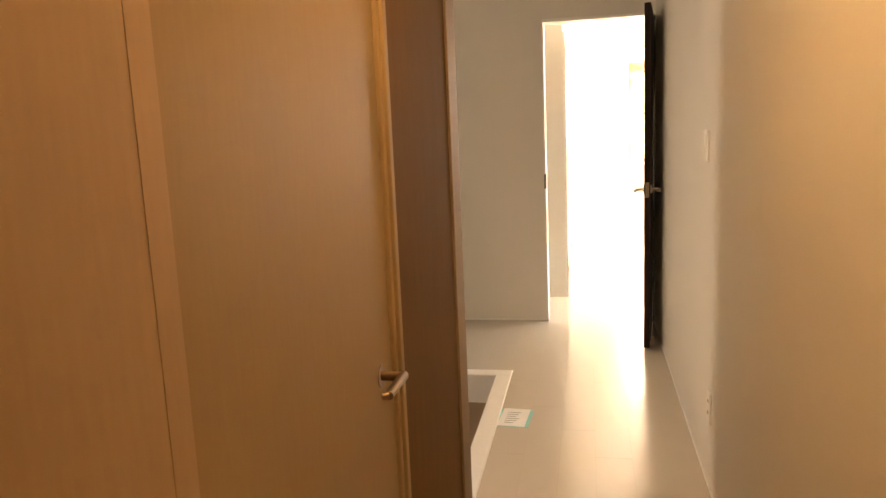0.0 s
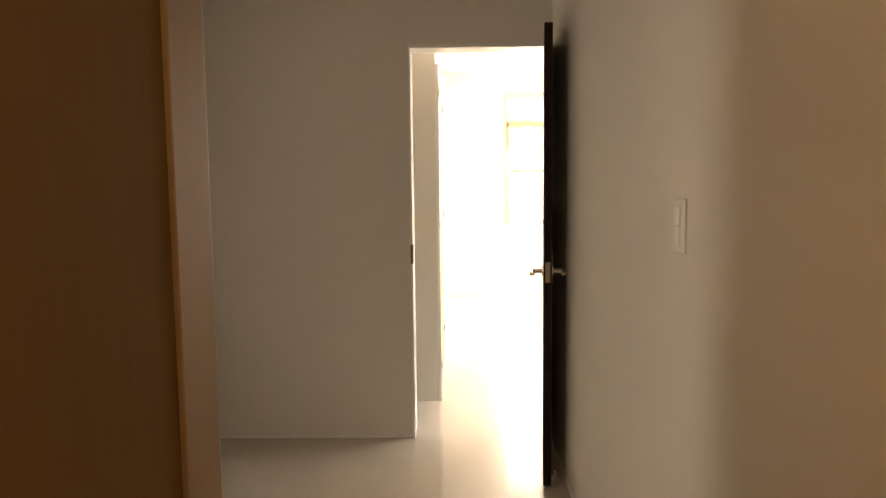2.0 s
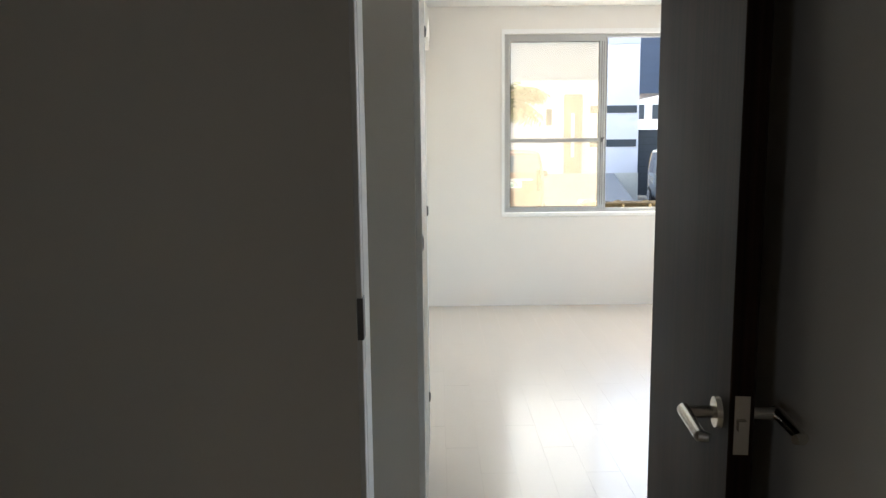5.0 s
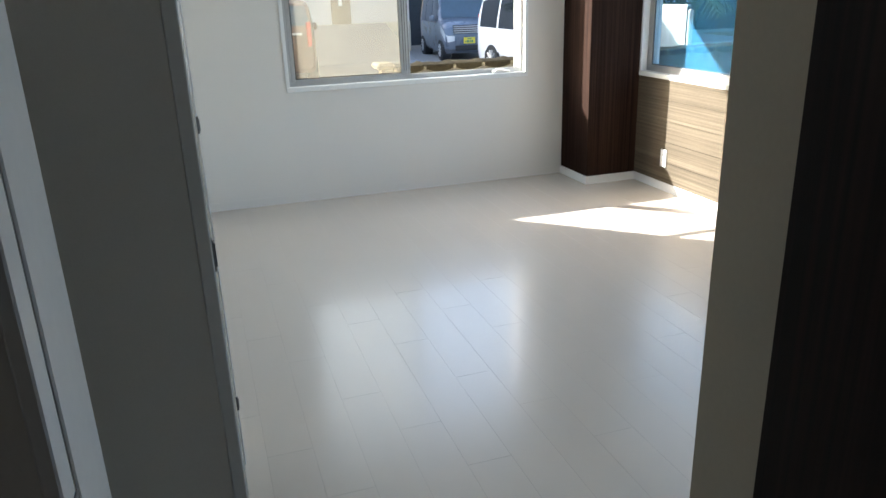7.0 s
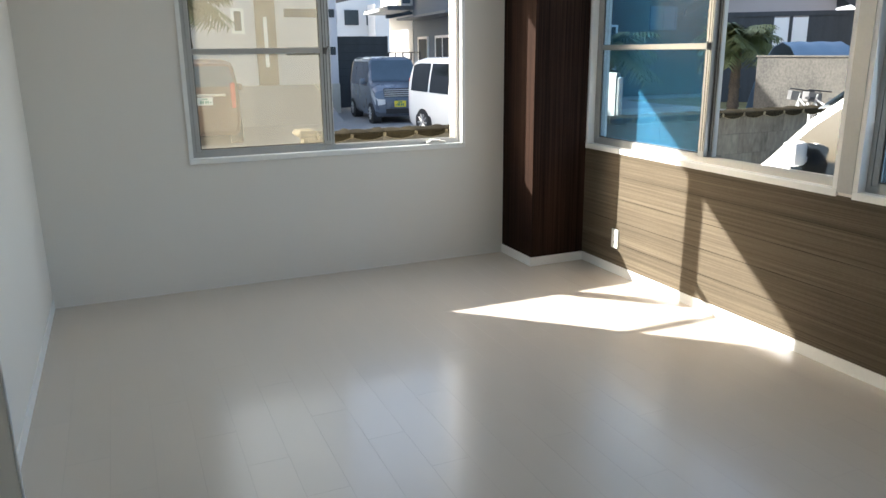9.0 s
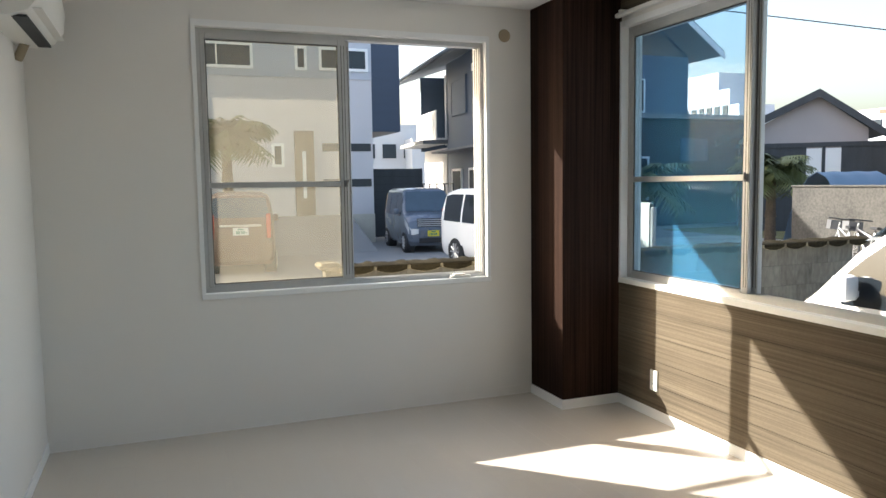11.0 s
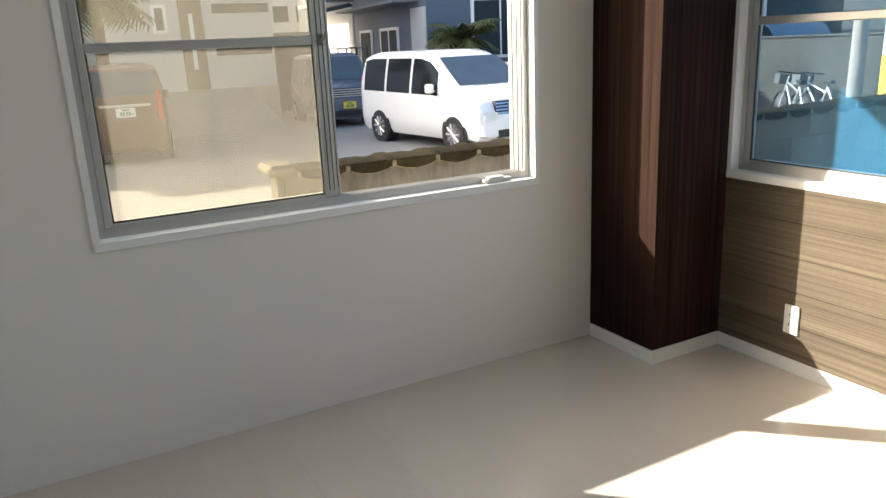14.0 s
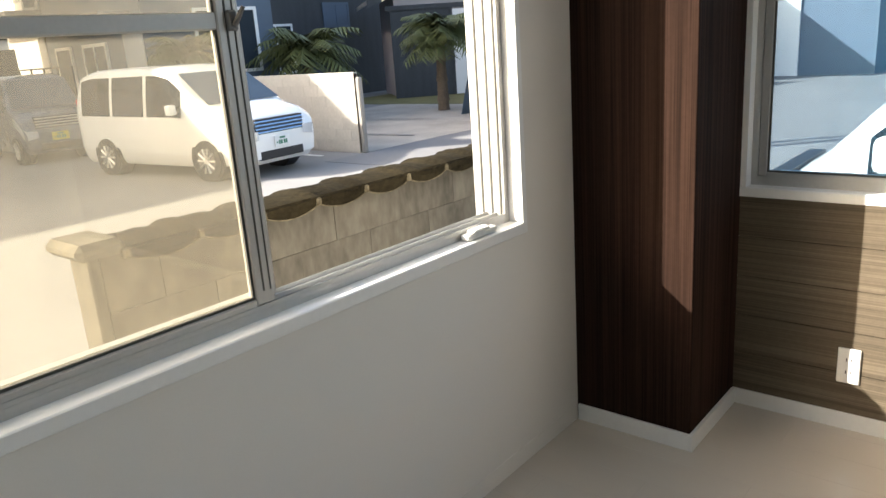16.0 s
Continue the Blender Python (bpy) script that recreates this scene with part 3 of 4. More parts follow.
# closet doors on the pier
closet = thing("closet", "shallow wall-hung closet with two plain beige doors", "closet")
for y0, y1 in ((0.368, 0.898), (0.902, 1.432)):
    part("door", boxes((0.1285, 0.143, y0, y1, 0.092, 1.98), bev=0.002), M_BEIGE, closet, "olive-beige laminate door")
for y0, y1 in ((0.3595, 0.3675), (1.4325, 1.4405)):
    part("edge_strip", boxes((0.1285, 0.147, y0, y1, 0.086, 2.02), bev=0.002), M_TRIM, closet, "white edge strip")
part("top_strip", boxes((0.1285, 0.147, 0.368, 1.432, 1.984, 2.02), bev=0.002), M_TRIM, closet)
for y in (0.362, 1.428):
    for z in (0.3, 1.12, 1.86):
        part("hinge", boxes((0.138, 0.149, y, y + 0.01, z - 0.022, z + 0.022), (0.14, 0.151, y + 0.003, y + 0.008, z - 0.016, z + 0.016), bev=0.001), M_ALU_D, closet)

# air conditioner high on the west wall
ac = thing("air_conditioner", "white wall-mounted air conditioner with a dark louvre slot", "air conditioner")
bm = bmesh.new()
prof = [(0, 2.14), (0.1, 2.13), (0.17, 2.155), (0.215, 2.21), (0.225, 2.3), (0.215, 2.39), (0.19, 2.415), (0, 2.42)]
ends = [[bm.verts.new((XW + x, y, z)) for x, z in prof] for y in (3.7, 3.715, 4.485, 4.5)]
for a, b in zip(ends, ends[1:]):
    for i in range(len(prof) - 1):
        bm.faces.new((a[i], a[i + 1], b[i + 1], b[i]))
for e, k in ((ends[0], 1), (ends[-1], -1)):
    bm.faces.new(e[::k])
part("body", bm, M_PLASTIC, ac, smooth=True)
part("louvre", boxes((XW + 0.09, XW + 0.16, 3.74, 4.46, 2.131, 2.1405)), M_SLOT, ac)
part("flap", boxes((XW + 0.165, XW + 0.218, 3.74, 4.46, 2.168, 2.172)), M_PLASTIC, ac)
bm = bmesh.new()
tube(bm, (XW + 0.05, 4.42, 2.14), (XW + 0.01, 4.46, 2.07), 0.022, 0.022, 12)
part("pipe_stub", bm, M_PUTTY, ac, smooth=True)


# ---- switches and sockets ----
def plate(name, label, m, w=0.07, h=0.12, rockers=2, socket=False):
    """Face plate on a wall; local x across, z up, y out of the wall towards -y."""
    t = thing(name, label, "socket" if socket else "switch")
    t.matrix_basis = m
    part("plate", boxes((-w / 2, w / 2, -0.008, 0, -h / 2, h / 2), bev=0.003), M_PLASTIC, t)
    if socket:
        for z in (-0.022, 0.022):
            part("slot", boxes((-0.009, -0.006, -0.0088, -0.006, z - 0.006, z + 0.006), (0.006, 0.009, -0.0088, -0.006, z - 0.006, z + 0.006)), M_SLOT, t)
    else:
        hh = (h - 0.03) / rockers
        for k in range(rockers):
            z0 = -h / 2 + 0.015 + k * hh
            part("rocker", boxes((-0.016, 0.016, -0.0115, -0.006, z0 + 0.001, z0 + hh - 0.001), bev=0.001), M_PLASTIC, t)
    return t


plate("wall_switch", "white double wall switch in the hall", pose(XR, -2.235, 1.285, 0, 0, -90))
plate("wall_socket", "white wall socket low in the hall", pose(XR, -2.385, 0.325, 0, 0, -90), socket=True)
plate("wall_switch", "white wall switch beside the entrance", pose(XG, -0.91, 1.275, 0, 0, 90))
plate("wall_socket", "white wall socket on the striped panel", pose(XE - 0.0095, 3.885, 0.235, 0, 0, -90), h=0.125, socket=True)

# paper left on the hall floor
paper = thing("leaflet", "white and teal paper leaflet lying on the floor", "leaflet", at=(-0.068, -1.78, 0.0005), rz=-4)
part("sleeve", boxes((-0.085, 0.085, -0.105, 0.105, 0.0, 0.0012)), M_TEAL, paper)
part("sheet", boxes((-0.062, 0.068, -0.1, 0.112, 0.0012, 0.0024)), M_PAPER, paper)
part("print", boxes(*[(-0.035, 0.03 - 0.01 * (i % 3), 0.06 - i * 0.025, 0.066 - i * 0.025, 0.0024, 0.0027) for i in range(6)]), M_INK, paper)

# assumed hall downlight, unseen, added for the warm light on the walls
dl = thing("assumed_downlight", "small warm downlight assumed in the hall ceiling, out of view", "downlight")
bm = bmesh.new()
tube(bm, (0.02, -4.0, ZH), (0.02, -4.0, ZH - 0.008), 0.075, 0.07, 24)
part("ring", bm, M_TRIM, dl)
bm = bmesh.new()
tube(bm, (0.02, -4.0, ZH - 0.008), (0.02, -4.0, ZH - 0.011), 0.055, 0.055, 24)
part("lens", bm, M_GLOW, dl)

# ---- outdoors ----
ZG = -0.5
struct("ground", boxes((-400, 400, -400, 400, ZG - 0.3, ZG)), M_ASPH, "grey asphalt yard and street", "ground")
struct("gravel", boxes((10.3, 18.6, 13.2, 20.5, ZG, ZG + 0.01)), M_GRAVEL, "pale sunlit gravel plot beyond the block wall", "ground")
struct("road", boxes((9.2, 60, -60, 13.2, ZG, ZG + 0.006)), M_ROAD, "pale sunlit asphalt street", "road")
bm = bmesh.new()
for i in range(4):
    box(bm, 9.6 + i * 2.6, 9.7 + i * 2.6, 13.8, 18.5, ZG + 0.006, ZG + 0.01)
wedge = bmesh.new()
ws = [[wedge.verts.new((x, y, z)) for y, z in ((20.7, ZG - 0.05), (20.7, ZG + 0.005), (23.97, 0.44), (23.97, ZG - 0.05))] for x in (-9.0, 6.3)]
for f in ((ws[0][0], ws[0][1], ws[0][2], ws[0][3]), (ws[1][3], ws[1][2], ws[1][1], ws[1][0])):
    wedge.faces.new(f)
for i in range(4):
    wedge.faces.new((ws[0][i], ws[1][i], ws[1][(i + 1) % 4], ws[0][(i + 1) % 4]))
struct("driveway", wedge, M_ASPH, "grey paved slope rising to the white house", "driveway")
struct("parking_line", bm, M_LINE, "worn white parking lines on asphalt", "road marking")

# boundary wall with wavy cap tiles, along the yard
YB = 5.75
fence = thing("garden_wall", "low weathered concrete block wall with mossy wavy cap tiles", "garden wall")
part("core", boxes((1.72, 7.45, YB + 0.012, YB + 0.108, ZG, 0.59), (1.72, 7.05, YB + 0.012, YB + 0.108, 0.59, 0.79)), M_CONC, fence)
part("end_post", boxes((1.68, 1.721, YB - 0.004, YB + 0.124, ZG, 0.79), bev=0.006), M_CONC, fence)
part("end_cap", boxes((1.63, 1.79, YB - 0.06, YB + 0.18, 0.79, 0.845), bev=0.02), M_CONC, fence)
rb = random.Random(7)
for r in range(6):
    z0 = -0.41 + r * 0.2
    x = 1.722 - (0.2 if r % 2 else 0.0)
    while x < (7.05 if r == 5 else 7.45):
        a, b = max(x, 1.722), min(x + 0.398, 7.05 if r == 5 else 7.45)
        if b - a > 0.05:
            d = rb.uniform(-0.002, 0.002)
            part("block", boxes((a, b, YB + d, YB + 0.12, z0, z0 + 0.198)), M_CONC, fence)
        x += 0.4


def wave_tile(x0, w, z):
    """A curved cap tile across the wall: rounded ridge with rolled ends."""
    bm = bmesh.new()
    nx, ny = 10, 8
    grid = []
    for i in range(nx + 1):
        u = i / nx
        lift = 0.005 * math.sin(2 * math.pi * u) + 0.016 * math.exp(-((u - 0.93) / 0.08) ** 2) + 0.007 * u + 0.004 * noise.noise((x0 * 9 + u * 5, 0, 3))
        ring = []
        for j in range(ny + 1):
            v = j / ny * 2 - 1
            ring.append(bm.verts.new((x0 + u * w, YB + 0.06 + v * 0.13, z + 0.022 * (1 - v * v) + 0.8 * lift + 0.005 * noise.noise((x0 * 7 + u * 6, v * 3, 1)) * (1 if abs(v) < 0.95 else 1.2))))
        grid.append(ring)
    for i in range(nx):
        for j in range(ny):
            bm.faces.new((grid[i][j], grid[i + 1][j], grid[i + 1][j + 1], grid[i][j + 1]))
    ext = bmesh.ops.extrude_face_region(bm, geom=bm.faces[:])
    bmesh.ops.translate(bm, vec=(0, 0, -0.022), verts=[v for v in ext["geom"] if isinstance(v, bmesh.types.BMVert)])
    return bm


def tile_skirt(x0, w, z):
    """The hanging front of a cap tile, its lower edge sagging between the joints."""
    bm = bmesh.new()
    rows = []
    for i in range(11):
        u = i / 10
        low = z - 0.02 - 0.03 * math.sin(math.pi * u) ** 0.8
        rows.append([bm.verts.new((x0 + u * w, YB - 0.062 - dy, zz)) for dy, zz in ((0.0, z + 0.012), (0.006, (z + low) / 2), (0.002, low), (-0.014, low), (-0.014, z + 0.006))])
    for p, q in zip(rows, rows[1:]):
        for k in range(5):
            bm.faces.new((p[k], q[k], q[(k + 1) % 5], p[(k + 1) % 5]))
    bm.faces.new(rows[0])
    bm.faces.new(rows[-1][::-1])
    return bm


def tile_rim(x0, w, z):
    """The pale worn lip along the sagging edge, thick at the joint."""
    bm = bmesh.new()
    for i in range(8):
        u, v = i / 8, (i + 1) / 8
        p, q = [(x0 + k * w, YB - 0.068, z - 0.02 - 0.03 * math.sin(math.pi * k) ** 0.8) for k in (u, v)]
        tube(bm, p, q, 0.0018 + 0.003 * abs(u - 0.5), None, 6)
    box(bm, x0 - 0.014, x0 + 0.012, YB - 0.076, YB - 0.05, z - 0.026, z + 0.008, bev=0.006)
    return bm


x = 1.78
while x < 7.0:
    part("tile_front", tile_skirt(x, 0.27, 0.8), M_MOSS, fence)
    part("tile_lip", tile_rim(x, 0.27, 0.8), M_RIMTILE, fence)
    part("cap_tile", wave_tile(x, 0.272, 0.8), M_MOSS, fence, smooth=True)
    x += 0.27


# ---- vehicles ----
def lerp(pts, x):
    for (a, b), (c, d) in zip(pts, pts[1:]):
        if x <= c:
            return b + (d - b) * max(0.0, (x - a)) / (c - a)
    return pts[-1][1]


def vehicle(name, label, L, W, top, belt, pillars, paint, wheels, wheel_r, plate_mat, grille, front=True):
    """A car along local x, nose at +L/2, on z 0. top: roofline (x, z); belt: (x, z) below the windows;
    pillars: side windows (x0, x1); wheels: the axles' x."""
    car = thing(name, label, "car")
    hw = W / 2
    zroof = max(z for _, z in top)

    def half(x, z):
        """Half width of the body at a place along it and a height."""
        e = min(1.0, (L / 2 - abs(x)) / 0.35)
        plan = hw * (0.86 + 0.14 * math.sqrt(max(0.0, 1 - (1 - e) ** 2)))
        zb = lerp(belt, x)
        if z <= zb:
            return plan * (0.94 + 0.06 * min(1, max(0, (z - 0.2) / 0.3)))
        return plan * (1 - 0.17 * ((z - zb) / max(0.05, zroof - zb)) ** 1.3)

    bm = bmesh.new()
    n = 48
    rings = []
    for i in range(n + 1):
        x = -L / 2 + L * (0.5 - 0.5 * math.cos(math.pi * i / n))
        zt = lerp(top, x)
        zlow = 0.2 + (0.1 if abs(x) > L / 2 - 0.12 else 0)
        zs = [zlow + (zt - zlow) * k for k in (0, 0.06, 0.2, 0.34, 0.48, 0.6, 0.72, 0.83, 0.92, 0.97)]
        pts = [(half(x, z) * (0.93 if k == 0 else 0.965 if k == 9 else 1), z) for k, z in enumerate(zs)]
        pts.append((pts[-1][0] * 0.8, zt + 0.008))
        pts.append((pts[-1][0] * 0.4, zt + 0.02))
        ring = [bm.verts.new((x, y, z)) for y, z in pts] + [bm.verts.new((x, -y, z)) for y, z in reversed(pts)]
        rings.append(ring)
    m = len(rings[0])
    for a, b in zip(rings, rings[1:]):
        for k in range(m):
            bm.faces.new((a[k], b[k], b[(k + 1) % m], a[(k + 1) % m]))
    bm.faces.new(rings[0])
    bm.faces.new(rings[-1][::-1])
    body = part("body", bm, paint, car, smooth=True)
    # side windows
    for x0, x1 in pillars:
        for s in (1, -1):
            bm = bmesh.new()
            cols = []
            for i in range(7):
                x = x0 + (x1 - x0) * i / 6
                zb, zt = lerp(belt, x) + 0.02, min(lerp(top, x) - 0.12, zroof - 0.13)
                zt = max(zt, zb + 0.01)
                cols.append([bm.verts.new((x, s * (half(x, zb + (zt - zb) * k / 3) + 0.006), zb + (zt - zb) * k / 3)) for k in range(4)])
            for a, b in zip(cols, cols[1:]):
                for k in range(3):
                    bm.faces.new((a[k], b[k], b[k + 1], a[k + 1]))
            part("side_window", bm, M_CARGLASS, car, smooth=True)
    # windscreen and rear window lie on the slopes of the roofline
    for sign, nm in ((1, "windscreen"), (-1, "rear_window")):
        best = max(zip(top, top[1:]), key=lambda q: abs(q[1][1] - q[0][1]) if (q[0][0] + q[1][0]) * sign > 0 and max(q[0][1], q[1][1]) > 0.85 * zroof else -1)
        (xa, za), (xb, zb) = best
        if sign < 0:
            (xa, za), (xb, zb) = (xb, zb), (xa, za)
        lo = max(zb, lerp(belt, xb) - 0.02)
        xb = xa + (xb - xa) * (za - lo) / max(0.01, za - zb)
        bm = bmesh.new()
        cols = []
        for i in range(5):
            k = 0.1 + 0.86 * i / 4
            x, z = xa + (xb - xa) * k, za + (lo - za) * k
            w = half(min(max(x, -L / 2 + 0.1), L / 2 - 0.1), z) * 0.9
            cols.append([bm.verts.new((x + sign * 0.022, w * j / 3, z + 0.022)) for j in range(-3, 4)])
        for a, b in zip(cols, cols[1:]):
            for k in range(6):
                bm.faces.new((a[k], b[k], b[k + 1], a[k + 1]))
        # blue-grey base colour stands for sky reflected in the glass
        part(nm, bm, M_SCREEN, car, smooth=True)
    # wheels in dark arches
    for x in wheels:
        for s in (1, -1):
            y = s * (hw - 0.1)
            bm = bmesh.new()
            tube(bm, (x, s * (hw - 0.25), wheel_r + 0.02), (x, s * (hw * 0.985 + 0.008), wheel_r + 0.02), wheel_r + 0.055, None, 28)
            part("wheel_arch", bm, M_BLACK, car)
            bm = bmesh.new()
            tube(bm, (x, s * (hw - 0.2), wheel_r), (x, s * (hw + 0.012), wheel_r), wheel_r, None, 28)
            w = part("wheel", bm, M_TYRE, car, smooth=True)
            bm = bmesh.new()
            yo = s * (hw + 0.014)
            tube(bm, (x, s * (hw - 0.02), wheel_r), (x, yo, wheel_r), wheel_r * 0.64, wheel_r * 0.62, 24)
            part("rim_backing", bm, M_ALU_D, w)
            bm = bmesh.new()
            tube(bm, (x, yo, wheel_r), (x, yo + s * 0.012, wheel_r), wheel_r * 0.16, wheel_r * 0.12, 12)
            for q in range(10):
                a = 2 * math.pi * q / 10
                c, d = math.cos(a), math.sin(a)
                tube(bm, (x + c * wheel_r * 0.1, yo + s * 0.006, wheel_r + d * wheel_r * 0.1), (x + c * wheel_r * 0.63, yo + s * 0.004, wheel_r + d * wheel_r * 0.63), wheel_r * 0.05, wheel_r * 0.06, 6)
            part("rim", bm, M_RIM, w)
    # lamps, grille, bumper, plates, mirrors
    fx = L / 2
    hood = lerp(top, fx - 0.25)
    for s in (1, -1):
        bm = bmesh.new()
        lamp = []
        for i in range(6):
            x = fx - 0.34 + 0.3 * i / 5
            zt = lerp(top, x) - 0.06
            lamp.append([bm.verts.new((x, s * (half(x, zz) + 0.008), zz)) for zz in (zt - 0.2, zt - 0.1, zt - 0.02 * (1 - i / 5))])
        ye = half(fx, 0.7)
        zt = lerp(top, fx) + 0.06
        lamp.append([bm.verts.new((fx + 0.012, s * ye * 0.96, zz)) for zz in (zt - 0.17, zt - 0.08, zt)])
        lamp.append([bm.verts.new((fx + 0.016, s * ye * 0.66, zz)) for zz in (zt - 0.14, zt - 0.07, zt - 0.01)])
        for p, q in zip(lamp, lamp[1:]):
            for k in range(2):
                bm.faces.new((p[k], q[k], q[k + 1], p[k + 1]))
        part("headlight", bm, M_LIGHT, car, smooth=True)
        bm = bmesh.new()
        box(bm, -fx - 0.012, -fx + 0.15, s * hw * 0.74, s * hw * 0.875, 0.78, 1.32 if zroof > 1.6 else 1.0, bev=0.02)
        part("tail_light", bm, M_TAIL, car)
        bm = bmesh.new()
        xm = max(p[1] for p in pillars) - 0.12
        zm = lerp(belt, xm) + 0.06
        box(bm, xm - 0.06, xm + 0.08, s * (hw + 0.03), s * (hw + 0.17), zm, zm + 0.17, bev=0.035, seg=2)
        box(bm, xm - 0.02, xm + 0.03, s * (hw - 0.02), s * (hw + 0.05), zm + 0.02, zm + 0.06)
        part("mirror", bm, paint, car, smooth=True)
        part("fog_light", boxes((fx - 0.16, fx - 0.02, s * hw * 0.62, s * hw * 0.84, 0.3, 0.37), bev=0.01), M_BLACK, car)
    for k in range(4):
        z = hood - 0.28 + k * 0.055
        part("grille_bar", boxes((fx - 0.08, fx + 0.012, -hw * 0.6, hw * 0.6, z, z + 0.03), bev=0.006), grille, car)
    part("grille", boxes((fx - 0.1, fx + 0.002, -hw * 0.6, hw * 0.6, hood - 0.29, hood - 0.06)), M_BLACK, car)
    part("air_intake", boxes((fx - 0.1, fx + 0.006, -hw * 0.55, hw * 0.55, 0.28, 0.42), bev=0.01), M_BLACK, car)
    for sx in (1, -1):
        xx = sx * (fx + 0.014)
        zz = 0.46 if sx > 0 else 0.86
        pl = part("number_plate", boxes((min(xx, xx + sx * 0.012), max(xx, xx + sx * 0.012), -0.165, 0.165, zz, zz + 0.165), bev=0.004), plate_mat, car)
        x2 = xx + sx * 0.0125
        part("plate_print", boxes(*[(min(x2, x2 + sx * 0.002), max(x2, x2 + sx * 0.002), y, y + w, z, z + h) for y, w, z, h in
                                    ((-0.06, 0.12, zz + 0.115, 0.03), (-0.13, 0.025, zz + 0.045, 0.03), (-0.085, 0.035, zz + 0.03, 0.065), (-0.04, 0.035, zz + 0.03, 0.065), (0.02, 0.035, zz + 0.03, 0.065), (0.065, 0.035, zz + 0.03, 0.065))]), M_PLATE_G, pl)
    part("rear_garnish", boxes((-fx - 0.014, -fx + 0.05, -hw * 0.6, hw * 0.6, 1.04, 1.09), bev=0.008), M_RIM, car)
    return car


VAN_TOP = [(-2.15, 0.9), (-2.1, 1.15), (-1.92, 1.72), (-1.6, 1.78), (-0.6, 1.79), (0.3, 1.77), (0.62, 1.7), (1.45, 1.13), (1.8, 1.03), (2.06, 0.88), (2.15, 0.68)]
VAN_BELT = [(-2.15, 1.02), (0.7, 0.98), (2.15, 0.9)]
KEI_TOP = [(-1.7, 0.9), (-1.67, 1.2), (-1.58, 1.7), (-1.4, 1.78), (0.55, 1.78), (0.75, 1.74), (1.12, 1.1), (1.45, 1.02), (1.64, 0.88), (1.7, 0.62)]
KEI_BELT = [(-1.7, 1.0), (1.7, 0.98)]
white_van = vehicle("minivan", "parked white minivan with a blue chrome grille", 4.3, 1.7, VAN_TOP, VAN_BELT, ((-1.85, -1.02), (-0.94, -0.08), (0.0, 0.88)), M_CWHITE, (-1.27, 1.35), 0.32, M_PLATE_W, M_GRILLE_B)
white_van.matrix_basis = pose(7.9, 15.1, ZG, 0, 0, -84)
kei = vehicle("kei_van", "parked slate-blue boxy kei van with a yellow plate", 3.4, 1.475, KEI_TOP, KEI_BELT, ((-1.5, -0.75), (-0.68, 0.1), (0.17, 0.85)), M_CGREY, (-1.2, 1.25), 0.28, M_PLATE_Y, M_RIM)
kei.matrix_basis = pose(7.72, 21.2, ZG, 0, 0, -95.5)
okei = vehicle("kei_car", "parked dark orange boxy kei car seen from behind", 3.4, 1.475, KEI_TOP, KEI_BELT, ((-1.5, -0.75), (-0.68, 0.1), (0.17, 0.85)), M_CORANGE, (-1.2, 1.25), 0.28, M_PLATE_W, M_RIM)
okei.matrix_basis = pose(2.3, 18.5, ZG, 0, 0, 84)
black_van = vehicle("minivan", "black minivan in the yard beyond the garden wall", 4.3, 1.72, VAN_TOP, VAN_BELT, ((-1.85, -1.02), (-0.94, -0.08), (0.0, 0.88)), M_CBLACK, (-1.27, 1.35), 0.33, M_PLATE_W, M_RIM)
black_van.matrix_basis = pose(-1.1, 11.15, ZG, 0, 0, 0)
small_car = vehicle("compact_car", "parked white compact car beside the building", 3.3, 1.5, [(-1.65, 0.7), (-1.6, 1.0), (-1.4, 1.36), (-1.0, 1.52), (0.3, 1.6), (0.65, 1.55), (1.0, 1.31), (1.34, 0.98), (1.52, 0.86), (1.65, 0.6)], [(-1.65, 0.93), (1.65, 0.9)], ((-1.3, -0.6), (-0.5, 0.1), (0.18, 1.08)), M_CWHITE, (-1.2, 1.25), 0.28, M_PLATE_W, M_RIM)
small_car.matrix_basis = pose(5.87, 3.12, ZG, 0, 0, 90) @ Matrix.Diagonal((1, 1, 1.1, 1))


# ---- buildings ----
def wall_window(parent, x0, x1, z0, z1, y, panes=1, frame_mat=None, depth=0.05, glass=None):
    """A framed window proud of a wall facing -y at y; the panes are recessed in the frame."""
    f = frame_mat or M_FRAME
    t = 0.085
    w = part("window", boxes((x0, x1, y - depth, y + 0.02, z0, z0 + t), (x0, x1, y - depth, y + 0.02, z1 - t, z1), (x0, x0 + t, y - depth, y + 0.02, z0 + t, z1 - t), (x1 - t, x1, y - depth, y + 0.02, z0 + t, z1 - t)), f, parent)
    wd = (x1 - x0 - 2 * t) / panes
    for k in range(panes):
        a = x0 + t + k * wd
        part("pane", boxes((a + (0.02 if k else 0), a + wd, y - depth + 0.015 + 0.01 * (k % 2), y + 0.01, z0 + t, z1 - t)), glass or M_DARKGLASS, w)
        if k:
            part("stile", boxes((a - 0.02, a + 0.02, y - depth - 0.004, y - depth + 0.02, z0 + t, z1 - t)), f, w)
    return w


